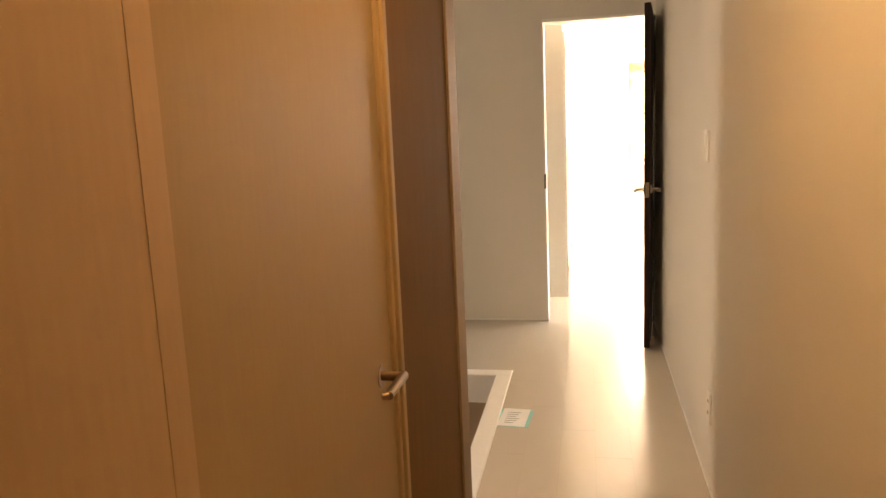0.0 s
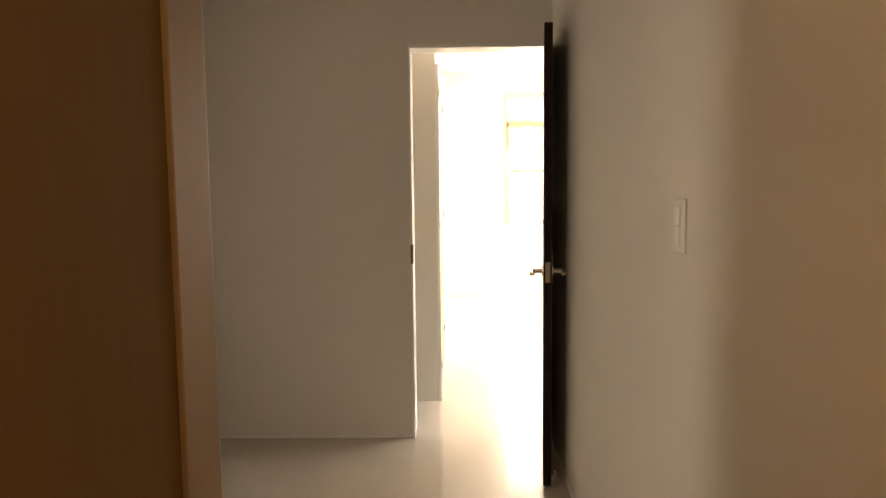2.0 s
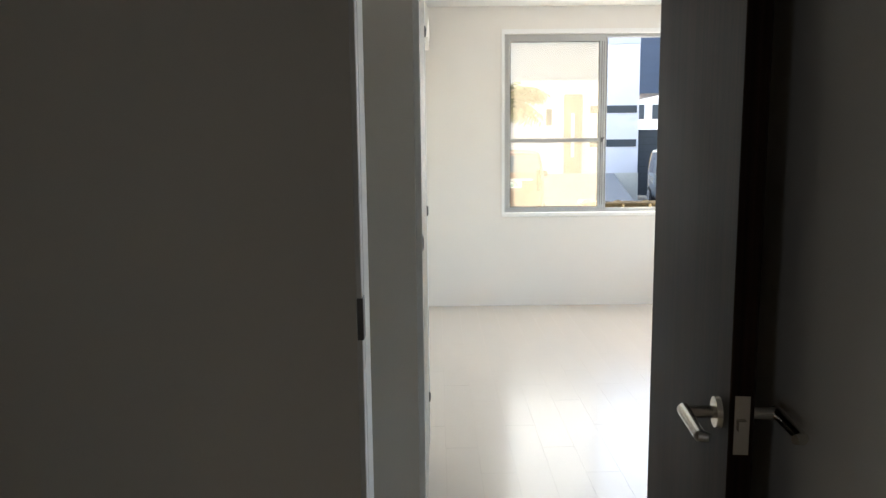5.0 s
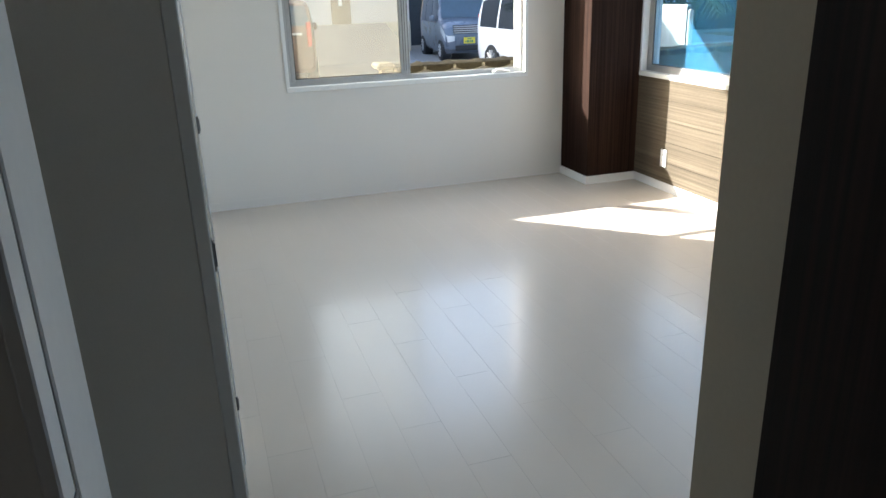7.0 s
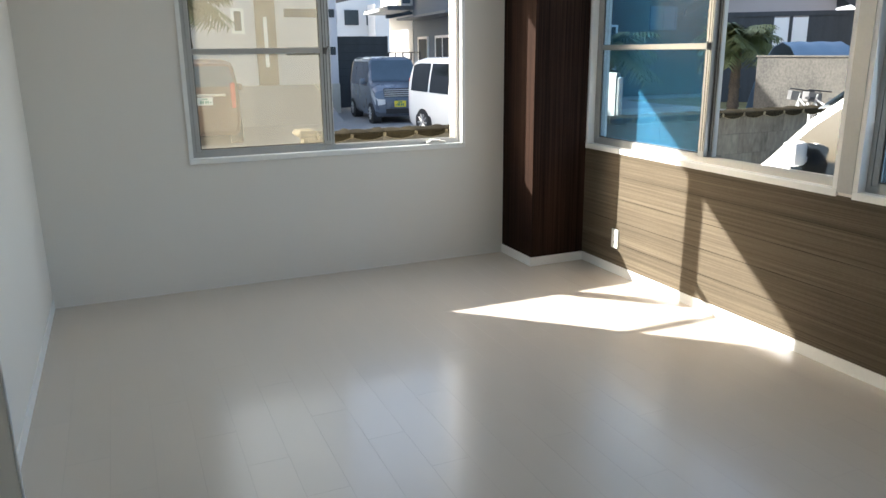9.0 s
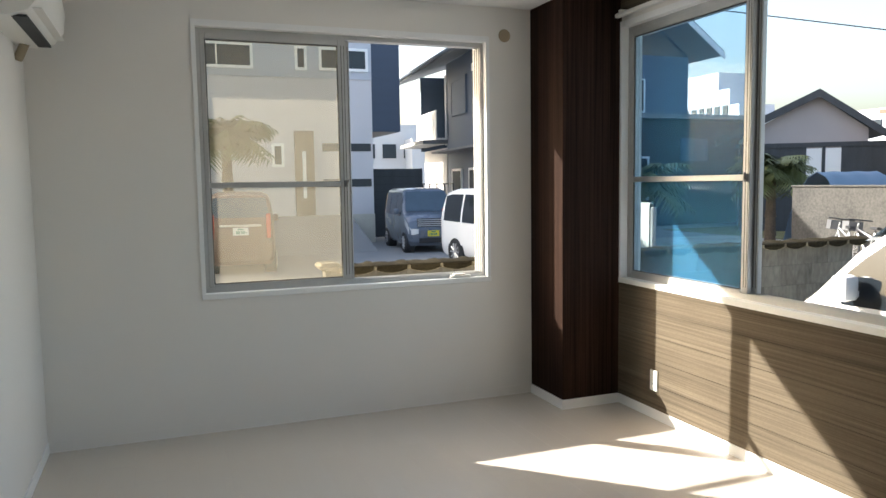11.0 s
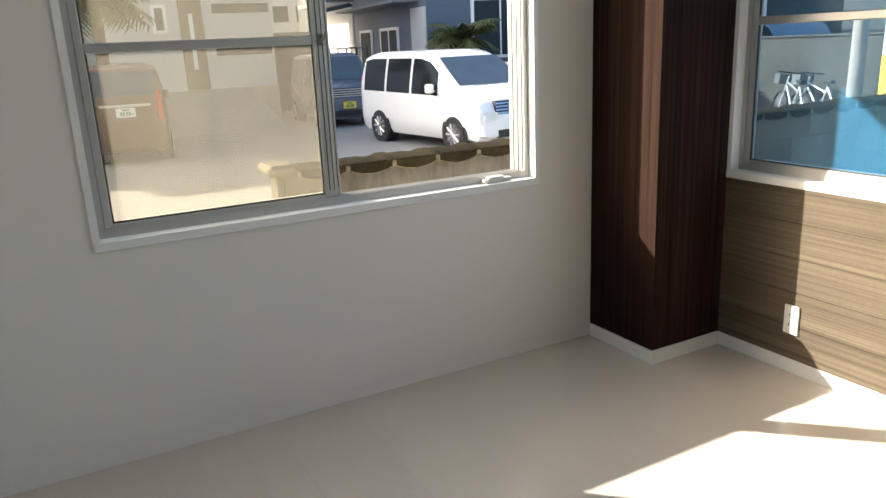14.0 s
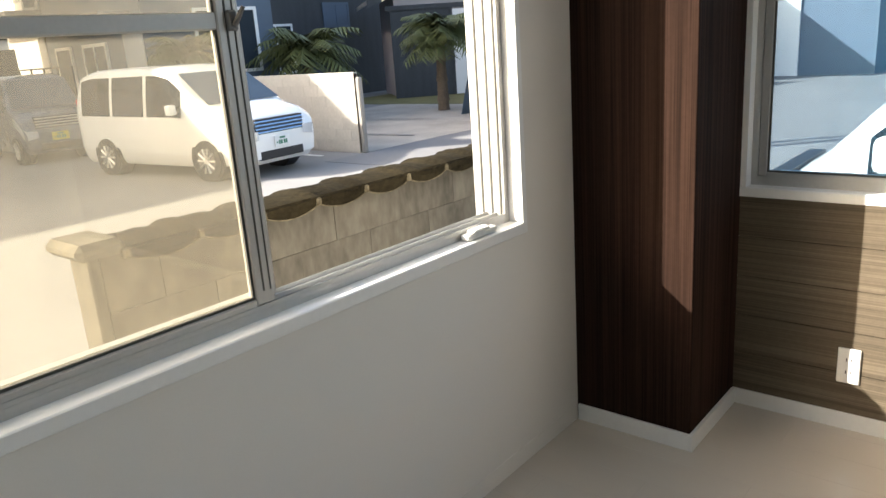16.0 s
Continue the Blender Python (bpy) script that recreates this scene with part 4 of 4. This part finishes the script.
# white two-storey house across the yard
YF = 24.0
house_a = thing("house", "white stuccoed two-storey house with small windows and a navy upper box", "house")
part("wall", boxes((-9.0, 7.12, YF, YF + 8, 0.45, 4.8)), M_LILAC, house_a)
# blue-grey colour stands for the shaded band across the upper house
part("upper_wall", boxes((-9.0, 7.12, YF - 0.03, YF + 8, 4.8, 8.2)), M_UPPER, house_a, "upper storey toned blue-grey for the shade across it")
part("plinth", boxes((-9.0, 7.14, YF - 0.02, YF + 8, ZG, 0.45)), M_PALE, house_a)
part("upper_box", boxes((7.12, 8.1, YF + 0.05, YF + 7, 3.15, 8.2)), M_NAVY, house_a, "navy clad upper storey box")
part("upper_box_joint", boxes((7.1, 8.11, YF + 0.04, YF + 0.06, 6.2, 6.24)), M_BLUEGREY, house_a)
part("roof", boxes((-9.3, 8.3, YF - 0.3, YF + 8.2, 8.2, 8.4)), M_ROOF, house_a)
wall_window(house_a, 1.2, 3.36, 5.02, 5.8, YF - 0.03, 2)
wall_window(house_a, 4.64, 5.02, 5.03, 5.78, YF - 0.03)
wall_window(house_a, 5.4, 7.0, 5.05, 5.78, YF - 0.03, 2)
wall_window(house_a, 3.84, 4.22, 2.0, 2.74, YF)
for z0, z1 in ((2.5, 2.75), (1.35, 1.6)):
    part("slit_window", boxes((5.45, 7.05, YF - 0.02, YF + 0.02, z0, z1)), M_DARKGLASS, house_a)
d = part("door", boxes((4.55, 5.17, YF - 0.05, YF + 0.02, 0.45, 3.14), bev=0.01), M_BROWN, house_a, "tall brown entry door")
part("door_light", boxes((4.79, 4.9, YF - 0.062, YF - 0.045, 1.0, 2.5), bev=0.005), M_FRAME, d)
for x, z in ((4.8, 6.08), (3.62, 3.05)):
    part("wall_lamp", boxes((x - 0.06, x + 0.06, YF - 0.12, YF, z - 0.08, z + 0.08), bev=0.02), M_FRAME, house_a)
# low dark fence beside it
dark_fence = thing("fence", "dark slatted metal fence between the houses", "fence")
part("backing", boxes((7.3, 9.15, 24.932, 24.945, ZG + 0.1, ZG + 2.44)), M_BLACK, dark_fence)
for i in range(9):
    part("slat", boxes((7.3, 9.15, 24.9, 24.93, ZG + 0.1 + i * 0.26, ZG + 0.35 + i * 0.26)), M_DIM, dark_fence)
for x in (7.3, 8.2, 9.1):
    part("post", boxes((x, x + 0.06, 24.945, 25.0, ZG, ZG + 2.45)), M_BLACK, dark_fence)

# blue-grey house beyond the cars; local x runs along its wall away from the viewer, local y points out of the wall
house_b = thing("house", "blue-grey sided two-storey house with a white balcony and low tiled eaves", "house", at=(9.55, 12.6, 0), rz=84.0)
WL = 18.7
for r in ((8.0, WL - 3.6, -3.6, 0, ZG, 6.0), (WL - 3.6, WL, -3.4, 0, ZG, 2.8), (WL - 3.6, WL, -3.4, -1.2, 2.8, 6.0), (WL - 0.14, WL, -1.2, 0.2, 2.8, 6.0)):
    part("wall", boxes(r), M_BLUEGREY, house_b)
for r in ((8.05, 9.2, 0.0, 0.03, ZG, 2.4), (WL - 3.7, WL, 0.0, 0.03, ZG, 2.8), (WL - 3.75, WL - 3.5, 0.0, 0.04, 2.9, 5.6)):
    part("white_panel", boxes(r), M_STUCCO, house_b)
bm = bmesh.new()
vs = [bm.verts.new(c) for c in ((7.2, 0.9, 5.75), (WL + 3.4, 0.9, 5.95), (WL + 3.4, -3.9, 7.6), (7.2, -3.9, 7.4), (7.2, 0.9, 5.95), (WL + 3.4, 0.9, 6.15), (WL + 3.4, -3.9, 7.8), (7.2, -3.9, 7.6))]
for f in ((0, 3, 2, 1), (4, 5, 6, 7), (0, 1, 5, 4), (1, 2, 6, 5), (2, 3, 7, 6), (3, 0, 4, 7)):
    bm.faces.new([vs[i] for i in f])
part("roof", bm, M_ROOF, house_b)
bm = bmesh.new()
tube(bm, (7.2, 0.97, 5.85), (WL + 3.4, 0.97, 6.05), 0.06, None, 8)
part("gutter", bm, M_BLUEGREY, house_b)


def side_window(x0, x1, z0, z1, panes, mat_f=None, glass=None):
    w = wall_window(house_b, x0, x1, z0, z1, 0.0, panes, mat_f, 0.06, glass or M_DULLGLASS)
    w.matrix_basis = Matrix.Rotation(math.pi, 4, "Z") @ Matrix.Translation((-(x0 + x1), 0, 0))


side_window(9.2, 11.25, 3.95, 5.2, 2)
w = wall_window(house_b, 1.3, 3.1, 0.95, 2.6, 0.0, 2, None, 0.06, M_DULLGLASS)
w.matrix_basis = Matrix.Translation((8.0, 0, 0)) @ Matrix.Rotation(-math.pi / 2, 4, "Z")
side_window(12.25, 14.2, 3.92, 5.25, 1, M_BLUEGREY, M_BLUEGREY)
side_window(10.3, 12.0, ZG + 0.1, 1.95, 2)
side_window(12.9, 14.2, ZG + 0.1, 1.95, 1)
part("shutter_box", boxes((9.0, 11.2, 0.0, 0.16, 5.2, 5.45)), M_FRAME, house_b)
aw = boxes((8.6, 14.6, 0.0, 0.75, 2.55, 2.62))
part("awning", aw, M_ROOF, house_b)
part("low_roof", boxes((WL - 3.8, WL + 0.6, 0.0, 1.0, 2.95, 3.1)), M_ROOF, house_b)
bal = part("balcony", boxes((WL - 3.5, WL, 0.35, 0.4, 3.2, 3.35), (WL - 3.5, WL, 0.35, 0.4, 4.2, 4.28), (WL - 3.5, WL, 0, 0.4, 3.1, 3.2)), M_FRAME, house_b, "white slatted balcony")
for i in range(14):
    part("slat", boxes((WL - 3.48 + i * 0.25, WL - 3.33 + i * 0.25, 0.36, 0.39, 3.35, 4.2)), M_FRAME, bal)
rail = thing("railing", "dark metal railing in front of the blue-grey house", "railing", at=(9.55, 12.6, 0), rz=84.0)
part("top_rail", boxes((8.4, 19.4, 1.6, 1.64, 1.38, 1.42), (8.4, 19.4, 1.6, 1.64, 0.9, 0.93)), M_BLACK, rail)
for i in range(12):
    part("post", boxes((8.4 + i, 8.45 + i, 1.6, 1.64, ZG, 1.4)), M_BLACK, rail)

# pale block wall behind the white minivan
pale = thing("block_wall", "pale concrete block wall with a wooden end post", "garden wall")
XP = 10.15
part("core", boxes((XP + 0.01, XP + 0.09, 13.3, 18.5, ZG, 0.95)), M_PALE, pale)
for r in range(7):
    for k in range(14):
        y0 = 13.3 + k * 0.4 - (0.2 if r % 2 else 0)
        a, b = max(13.3, y0), min(18.5, y0 + 0.394)
        if b - a > 0.03:
            part("block", boxes((XP, XP + 0.1, a, b, ZG + 0.03 + r * 0.2, ZG + 0.226 + r * 0.2)), M_PALE, pale)
part("end_post", boxes((XP, XP + 0.1, 13.17, 13.27, ZG, 0.86), bev=0.02), M_WOODPOST, pale)

# distant white buildings between the houses
far = thing("apartment_building", "distant white apartment building in haze", "building")
part("wall", boxes((16, 24, 62, 70, ZG, 6.5), (20.5, 22, 60, 62, ZG, 5.2)), M_STUCCO, far)
for i in range(4):
    part("window", boxes((16.6 + i * 1.9, 17.8 + i * 1.9, 61.9, 62.02, 3.6, 4.8)), M_DARKGLASS, far)

# east side: gabled bungalow
house_c = thing("house", "pale gabled bungalow with a grey tiled roof and dark carport", "house")
XH = 22.0
bm = bmesh.new()
pr = [(23.0, ZG), (23.0, 3.0), (19.94, 4.3), (17.9, 3.1), (17.9, ZG)]
a = [bm.verts.new((XH, y, z)) for y, z in pr]
b = [bm.verts.new((XH + 9, y, z)) for y, z in pr]
bm.faces.new(a)
bm.faces.new(b[::-1])
for i in range(5):
    bm.faces.new((a[i], b[i], b[(i + 1) % 5], a[(i + 1) % 5]))
part("wall", bm, M_PINK, house_c)


def slope(y0, z0, y1, z1, x0, x1, t=0.14):
    bm = bmesh.new()
    vs = [bm.verts.new(c) for c in ((x0, y0, z0), (x1, y0, z0), (x1, y1, z1), (x0, y1, z1), (x0, y0, z0 + t), (x1, y0, z0 + t), (x1, y1, z1 + t), (x0, y1, z1 + t))]
    for f in ((0, 3, 2, 1), (4, 5, 6, 7), (0, 1, 5, 4), (1, 2, 6, 5), (2, 3, 7, 6), (3, 0, 4, 7)):
        bm.faces.new([vs[i] for i in f])
    return bm


part("roof", slope(19.94, 4.36, 24.2, 2.75, XH - 0.6, XH + 9), M_ROOF, house_c)
part("roof", slope(19.94, 4.36, 17.2, 2.85, XH - 0.6, XH + 9), M_ROOF, house_c)
part("beam", boxes((XH - 0.12, XH, 16.5, 23.4, 2.5, 2.66)), M_DIM, house_c)
for y1, z1 in ((24.2, 2.75), (17.2, 2.85)):
    part("bargeboard", slope(19.94, 4.22, y1, z1 - 0.14, XH - 0.68, XH - 0.6, 0.28), M_DIM, house_c, "dark bargeboard")
for y in (18.9, 19.66, 20.44):
    part("post", boxes((XH - 0.14, XH - 0.02, y - 0.06, y + 0.06, ZG, 2.5)), M_DIM, house_c)
part("carport_wall", boxes((XH - 0.06, XH, 20.5, 23.2, ZG, 2.5), (XH - 0.06, XH, 14.0, 18.9, ZG, 2.5)), M_DIM, house_c)
for y in (18.95, 19.75):
    part("door_panel", boxes((XH - 0.1, XH - 0.04, y, y + 0.68, ZG, 2.45)), M_FRAME, house_c)
house_c.matrix_basis = Matrix.Translation((22, 20.4, 0)) @ Matrix.Rotation(radians(50), 4, "Z") @ Matrix.Diagonal((0.5, 0.78, 1, 1)) @ Matrix.Translation((-22, -20.4, 0))
lean = thing("shed", "dark timber lean-to with a red tin roof", "shed")
part("wall", boxes((XH + 1, XH + 6, 12.5, 17.0, ZG, 2.8)), M_DIM, lean)
part("roof", slope(12.2, 3.0, 17.4, 3.4, XH - 0.2, XH + 6.2), M_RED, lean)

# two-storey house north-east with deep eaves, behind a low dark house
house_d = thing("house", "two-storey house with a steep tiled roof and deep eaves", "house")
part("wall", boxes((16.2, 24.7, 30.1, 38, ZG, 7.3)), M_BLUEGREY, house_d)
wall_window(house_d, 20.4, 22.2, 4.6, 6.2, 30.1, 2)


def pitch(x0, z0, x1, z1, y0, y1, t=0.2):
    """A roof plane that falls along x."""
    bm = bmesh.new()
    vs = [bm.verts.new(c) for c in ((x0, y0, z0), (x1, y0, z1), (x1, y1, z1), (x0, y1, z0), (x0, y0, z0 + t), (x1, y0, z1 + t), (x1, y1, z1 + t), (x0, y1, z0 + t))]
    for f in ((0, 3, 2, 1), (4, 5, 6, 7), (0, 1, 5, 4), (1, 2, 6, 5), (2, 3, 7, 6), (3, 0, 4, 7)):
        bm.faces.new([vs[i] for i in f])
    return bm


part("gable", pitch(16.2, 7.3, 20.45, 10.6, 30.1, 30.3, 0.02), M_BLUEGREY, house_d)
part("gable", pitch(20.45, 10.6, 24.7, 7.3, 30.1, 30.3, 0.02), M_BLUEGREY, house_d)
part("roof", pitch(20.45, 11.3, 26.0, 7.3, 29.1, 38.6), M_ROOF, house_d)
part("roof", pitch(20.45, 11.3, 14.9, 7.3, 29.1, 38.6), M_ROOF, house_d)
part("bargeboard", pitch(20.45, 11.1, 26.0, 7.1, 29.04, 29.1, 0.3), M_FRAME, house_d, "pale bargeboard")
low = thing("house", "long low house with a flat roof, walls darkened for shade", "house")
# shade on this front is put into the dark wall colour
part("wall", boxes((17.2, 24.6, 26.2, 29.6, ZG, 3.95)), M_DIM, low)
part("roof", boxes((16.8, 25.0, 25.8, 29.8, 3.95, 4.14)), M_ROOF, low)
wall_window(low, 21.2, 22.6, 2.2, 3.15, 26.2, 2, M_BLUEGREY, 0.05, M_BLUEGREY)
wall_window(low, 18.0, 19.6, 0.6, 2.4, 26.2, 2)
part("entry", boxes((19.9, 20.9, 26.1, 26.22, ZG, 1.9), bev=0.02), M_NAVY, low, "dark entry door")
# two far blocks, their haze mixed into the wall colour
apt = thing("apartment_building", "distant white stepped apartment block, haze put into its blue-grey", "building")
for y0, y1, z in ((65.2, 66.7, 9.6), (66.7, 68.5, 11.4), (68.5, 78, 13.4)):
    part("wall", boxes((60, 65, y0, y1, ZG, z)), M_UPPER, apt)
for i in range(7):
    part("window", boxes((59.9, 60.05, 66.9 + i * 1.3, 67.7 + i * 1.3, 8.2, 9.6)), M_DARKGLASS, apt)
hill = thing("apartment_building", "distant pale building beyond the bungalow, haze put into its colour", "building")
part("wall", boxes((62, 72, 44, 52.5, ZG, 7.6)), M_UPPER, hill)
part("upper_storey", boxes((64, 72, 44, 48.5, 7.6, 8.6)), M_UPPER, hill)
for i in range(5):
    part("window", boxes((61.9, 62.05, 45 + i * 1.5, 46 + i * 1.5, 5.4, 6.6)), M_DULLGLASS, hill)
bm = bmesh.new()
tube(bm, (7.32, 16.23, 6.02), (15.76, 8.23, 3.42), 0.012, None, 6)
tagged(part("overhead_cable", bm, M_BLACK), "thin black overhead cable above the street", "cable")
garage = thing("garage", "grey garage with white doors and a shuttered bay", "garage")
part("wall", boxes((27, 33, 8.0, 19.5, ZG, 4.2)), M_BLUEGREY, garage)
part("shutter", boxes((26.9, 27.0, 13.2, 15.8, ZG, 2.6)), M_NAVY, garage)
part("door", boxes((26.92, 27.0, 10.2, 12.6, ZG, 2.6)), M_FRAME, garage)
part("roof", boxes((26.4, 33.4, 7.6, 19.9, 4.2, 4.4)), M_ROOF, garage)

# wall, posts, tarp and bicycles across the side street
ew = thing("block_wall", "low concrete wall across the side street", "garden wall")
part("core", boxes((15.0, 15.15, 10.6, 14.2, ZG, 1.2), bev=0.01), M_OLDWALL, ew)
part("cap", boxes((14.97, 15.18, 10.58, 14.22, 1.2, 1.25), bev=0.015), M_OLDWALL, ew)
for x, y, r, h in ((14.3, 10.8, 0.14, 1.6), (11, 8.13, 0.1, 1.5)):
    bm = bmesh.new()
    tube(bm, (x, y, ZG), (x + 0.02, y, h), r, r * 0.93, 14)
    tagged(part("timber_post", bm, M_WOODPOST, smooth=True), "weathered grey timber post beside the street", "post")
pole = thing("utility_pole", "white utility pole with a yellow foot band", "pole")
bm = bmesh.new()
tube(bm, (11.2, 8.36, 1.0), (11.2, 8.36, 7.0), 0.075, 0.06, 14)
part("shaft", bm, M_FRAME, pole, smooth=True)
bm = bmesh.new()
tube(bm, (11.2, 8.36, ZG), (11.2, 8.36, 1.0), 0.085, 0.08, 14)
part("foot_band", bm, M_YELLOW, pole, "yellow protective band", True)
tarp = bmesh.new()
n = 14
g = [[tarp.verts.new((16.0 + i * 0.16, 13.3 + 2.2 * j / 8, ZG + 0.02 + 2.05 * math.sin(math.pi * j / 8) ** 0.8 - 0.01 * math.sin(i * 1.3))) for j in range(9)] for i in range(n)]
for i in range(n - 1):
    for j in range(8):
        tarp.faces.new((g[i][j], g[i + 1][j], g[i + 1][j + 1], g[i][j + 1]))
ex = bmesh.ops.extrude_face_region(tarp, geom=tarp.faces[:])
bmesh.ops.translate(tarp, vec=(0, 0, -0.02), verts=[v for v in ex["geom"] if isinstance(v, bmesh.types.BMVert)])
tagged(part("tarpaulin", tarp, M_TARP, smooth=True), "pale blue tarpaulin over a stored vehicle", "tarpaulin")


def ring_tube(bm, c, r, t, n=24, m=6):
    """A wheel's hoop in the plane of local x and z."""
    rs = []
    for i in range(n):
        a = 2 * math.pi * i / n
        rs.append([bm.verts.new((c[0] + (r + t * math.cos(b)) * math.cos(a), c[1] + t * math.sin(b), c[2] + (r + t * math.cos(b)) * math.sin(a))) for b in (2 * math.pi * k / m for k in range(m))])
    for i in range(n):
        for k in range(m):
            bm.faces.new((rs[i][k], rs[(i + 1) % n][k], rs[(i + 1) % n][(k + 1) % m], rs[i][(k + 1) % m]))


def bicycle(label, m):
    b = thing("bicycle", label, "bicycle", group="bicycles across the street")
    for x in (-0.52, 0.52):
        bm = bmesh.new()
        ring_tube(bm, (x, 0, 0.33), 0.31, 0.022)
        w = part("wheel", bm, M_TYRE, b, smooth=True)
        bm = bmesh.new()
        for q in range(8):
            a = math.pi * q / 8
            tube(bm, (x + 0.3 * math.cos(a), 0, 0.33 + 0.3 * math.sin(a)), (x - 0.3 * math.cos(a), 0, 0.33 - 0.3 * math.sin(a)), 0.003, None, 4)
        part("spokes", bm, M_RIM, w)
    bm = bmesh.new()
    for p, q in (((-0.52, 0, 0.33), (-0.2, 0, 0.75)), ((-0.2, 0, 0.78), (-0.05, 0, 0.3)), ((-0.05, 0, 0.3), (0.36, 0, 0.75)), ((-0.18, 0, 0.66), (0.34, 0, 0.82)), ((0.34, 0, 0.95), (0.52, 0, 0.33)), ((-0.52, 0, 0.33), (-0.05, 0, 0.3))):
        tube(bm, p, q, 0.022, None, 8)
    part("frame", bm, M_ALU, b)
    part("saddle", boxes((-0.32, -0.1, -0.06, 0.06, 0.84, 0.9), (-0.215, -0.19, -0.012, 0.012, 0.76, 0.84), bev=0.01), M_BLACK, b)
    bm = bmesh.new()
    tube(bm, (0.3, -0.28, 1.02), (0.3, 0.28, 1.02), 0.013, None, 8)
    tube(bm, (0.3, 0, 0.94), (0.3, 0, 1.02), 0.013, None, 8)
    part("handlebar", bm, M_BLACK, b)
    part("basket", boxes((0.42, 0.66, -0.16, 0.16, 0.78, 0.8), (0.42, 0.43, -0.16, 0.16, 0.8, 0.98), (0.65, 0.66, -0.16, 0.16, 0.8, 0.98), (0.42, 0.66, -0.16, -0.15, 0.8, 0.98), (0.42, 0.66, 0.15, 0.16, 0.8, 0.98)), M_ALU_D, b)
    b.matrix_basis = m
    return b


bicycle("silver bicycle leaning by the low wall", pose(14.2, 12.1, ZG, 8, 0, 62))
bicycle("dark bicycle parked by the low wall", pose(14.2, 11.5, ZG, 6, 0, 75))
bicycle("city bicycle parked before the garage", pose(24.5, 13.6, ZG, 5, 0, 20))
bicycle("city bicycle parked before the garage", pose(24.3, 12.6, ZG, 5, 0, 35))
bicycle("city bicycle parked before the garage", pose(24.6, 14.6, ZG, 5, 0, 10))


# ---- plants ----
def palm(name, label, at, trunk_h, crown_r, fronds, seed):
    r = random.Random(seed)
    t = thing(name, label, "palm tree", at=at)
    bm = bmesh.new()
    for i in range(8):
        tube(bm, (0, 0, trunk_h * i / 8), (0, 0, trunk_h * (i + 1) / 8), 0.17 - 0.006 * i + 0.02 * (i % 2), 0.15 - 0.006 * i, 12)
    part("trunk", bm, M_BARK, t)
    bm = bmesh.new()
    for k in range(fronds):
        a = k * 2.4 + r.uniform(-0.2, 0.2)
        up = r.uniform(-0.1, 1.35)
        ln = crown_r * r.uniform(0.8, 1.1)
        pts = []
        for i in range(9):
            u = i / 8
            pts.append(Vector((math.cos(a) * ln * u * math.cos(up * (1 - u * 0.6)), math.sin(a) * ln * u * math.cos(up * (1 - u * 0.6)), trunk_h + ln * (math.sin(up) * u - 0.6 * u * u))))
        side = Vector((-math.sin(a), math.cos(a), 0))
        for i in range(1, 9):
            for s in (1, -1):
                for e in (0.0, 0.5):
                    p = pts[i - 1].lerp(pts[i], e)
                    f = (pts[i] - pts[i - 1]).normalized()
                    w = crown_r * 0.34 * math.sin(math.pi * min(1, (i + e) / 9.5)) + 0.05
                    tip = p + side * s * w + f * w * 0.5 + Vector((0, 0, -w * r.uniform(0.35, 0.8)))
                    wd = f * 0.022 * (crown_r + 0.6)
                    bm.faces.new([bm.verts.new(q) for q in (p - wd, p + wd, tip)])
    part("crown", bm, M_LEAVES, t)
    return t


palm("palm_tree", "short palm tree with drooping fronds before the white house", (2.2, 20.6, ZG), 3.2, 1.4, 52, 3)
palm("palm_tree", "leafy palm beside the blue-grey house", (10.85, 19.5, ZG), 2.0, 1.15, 30, 5)
palm("palm_tree", "leafy palm behind the pale block wall", (14.2, 19.2, ZG), 1.9, 1.6, 34, 6)
palm("palm_tree", "shaggy garden palm beyond the side street", (17.0, 16.9, ZG), 2.15, 1.25, 60, 8)
struct("grass", boxes((18.62, 30, 13.6, 24, ZG, ZG + 0.02)), M_GRASS, "dry grass verge beyond the yard", "grass")

# ---- floor planks ----
plank_meshes = {}


def plank(x0, x1, y0, y1):
    key = (round(x1 - x0, 3), round(y1 - y0, 3))
    if key not in plank_meshes:
        w, d = key
        g = 0.0008
        me = bpy.data.meshes.new("plank")
        vs = [(0, 0, -0.0004), (w, 0, -0.0004), (w, d, -0.0004), (0, d, -0.0004), (g, g, 0), (w - g, g, 0), (w - g, d - g, 0), (g, d - g, 0)]
        fs = [(4, 5, 6, 7)] + [(i, (i + 1) % 4, 4 + (i + 1) % 4, 4 + i) for i in range(4)]
        me.from_pydata(vs, [], fs)
        me.materials.append(M_FLOOR)
        me.materials.append(M_JOINT)
        for p in me.polygons[1:]:
            p.material_index = 1
        me.shade_flat()
        plank_meshes[key] = me
    ob = new("plank", plank_meshes[key])
    ob.location = (x0, y0, 0)
    ob.parent = floor_base


def planks(x0, x1, y0, y1, w=0.15, d=0.91):
    x, k = x0, 0
    while x < x1 - 0.01:
        xe = min(x + w, x1)
        y = y0
        first = (0.3, 0.9, 0.6)[k % 3] * d
        ye = min(y0 + first, y1)
        while y < y1 - 0.01:
            plank(x, xe, y, ye)
            y, ye = ye, min(ye + d, y1)
        x, k = xe, k + 1


planks(XW, XE, 0.12, YN)
planks(XL - 0.012, XR, YS, 0.12)
planks(XG, XL - 0.012, -1.1, 0.0)
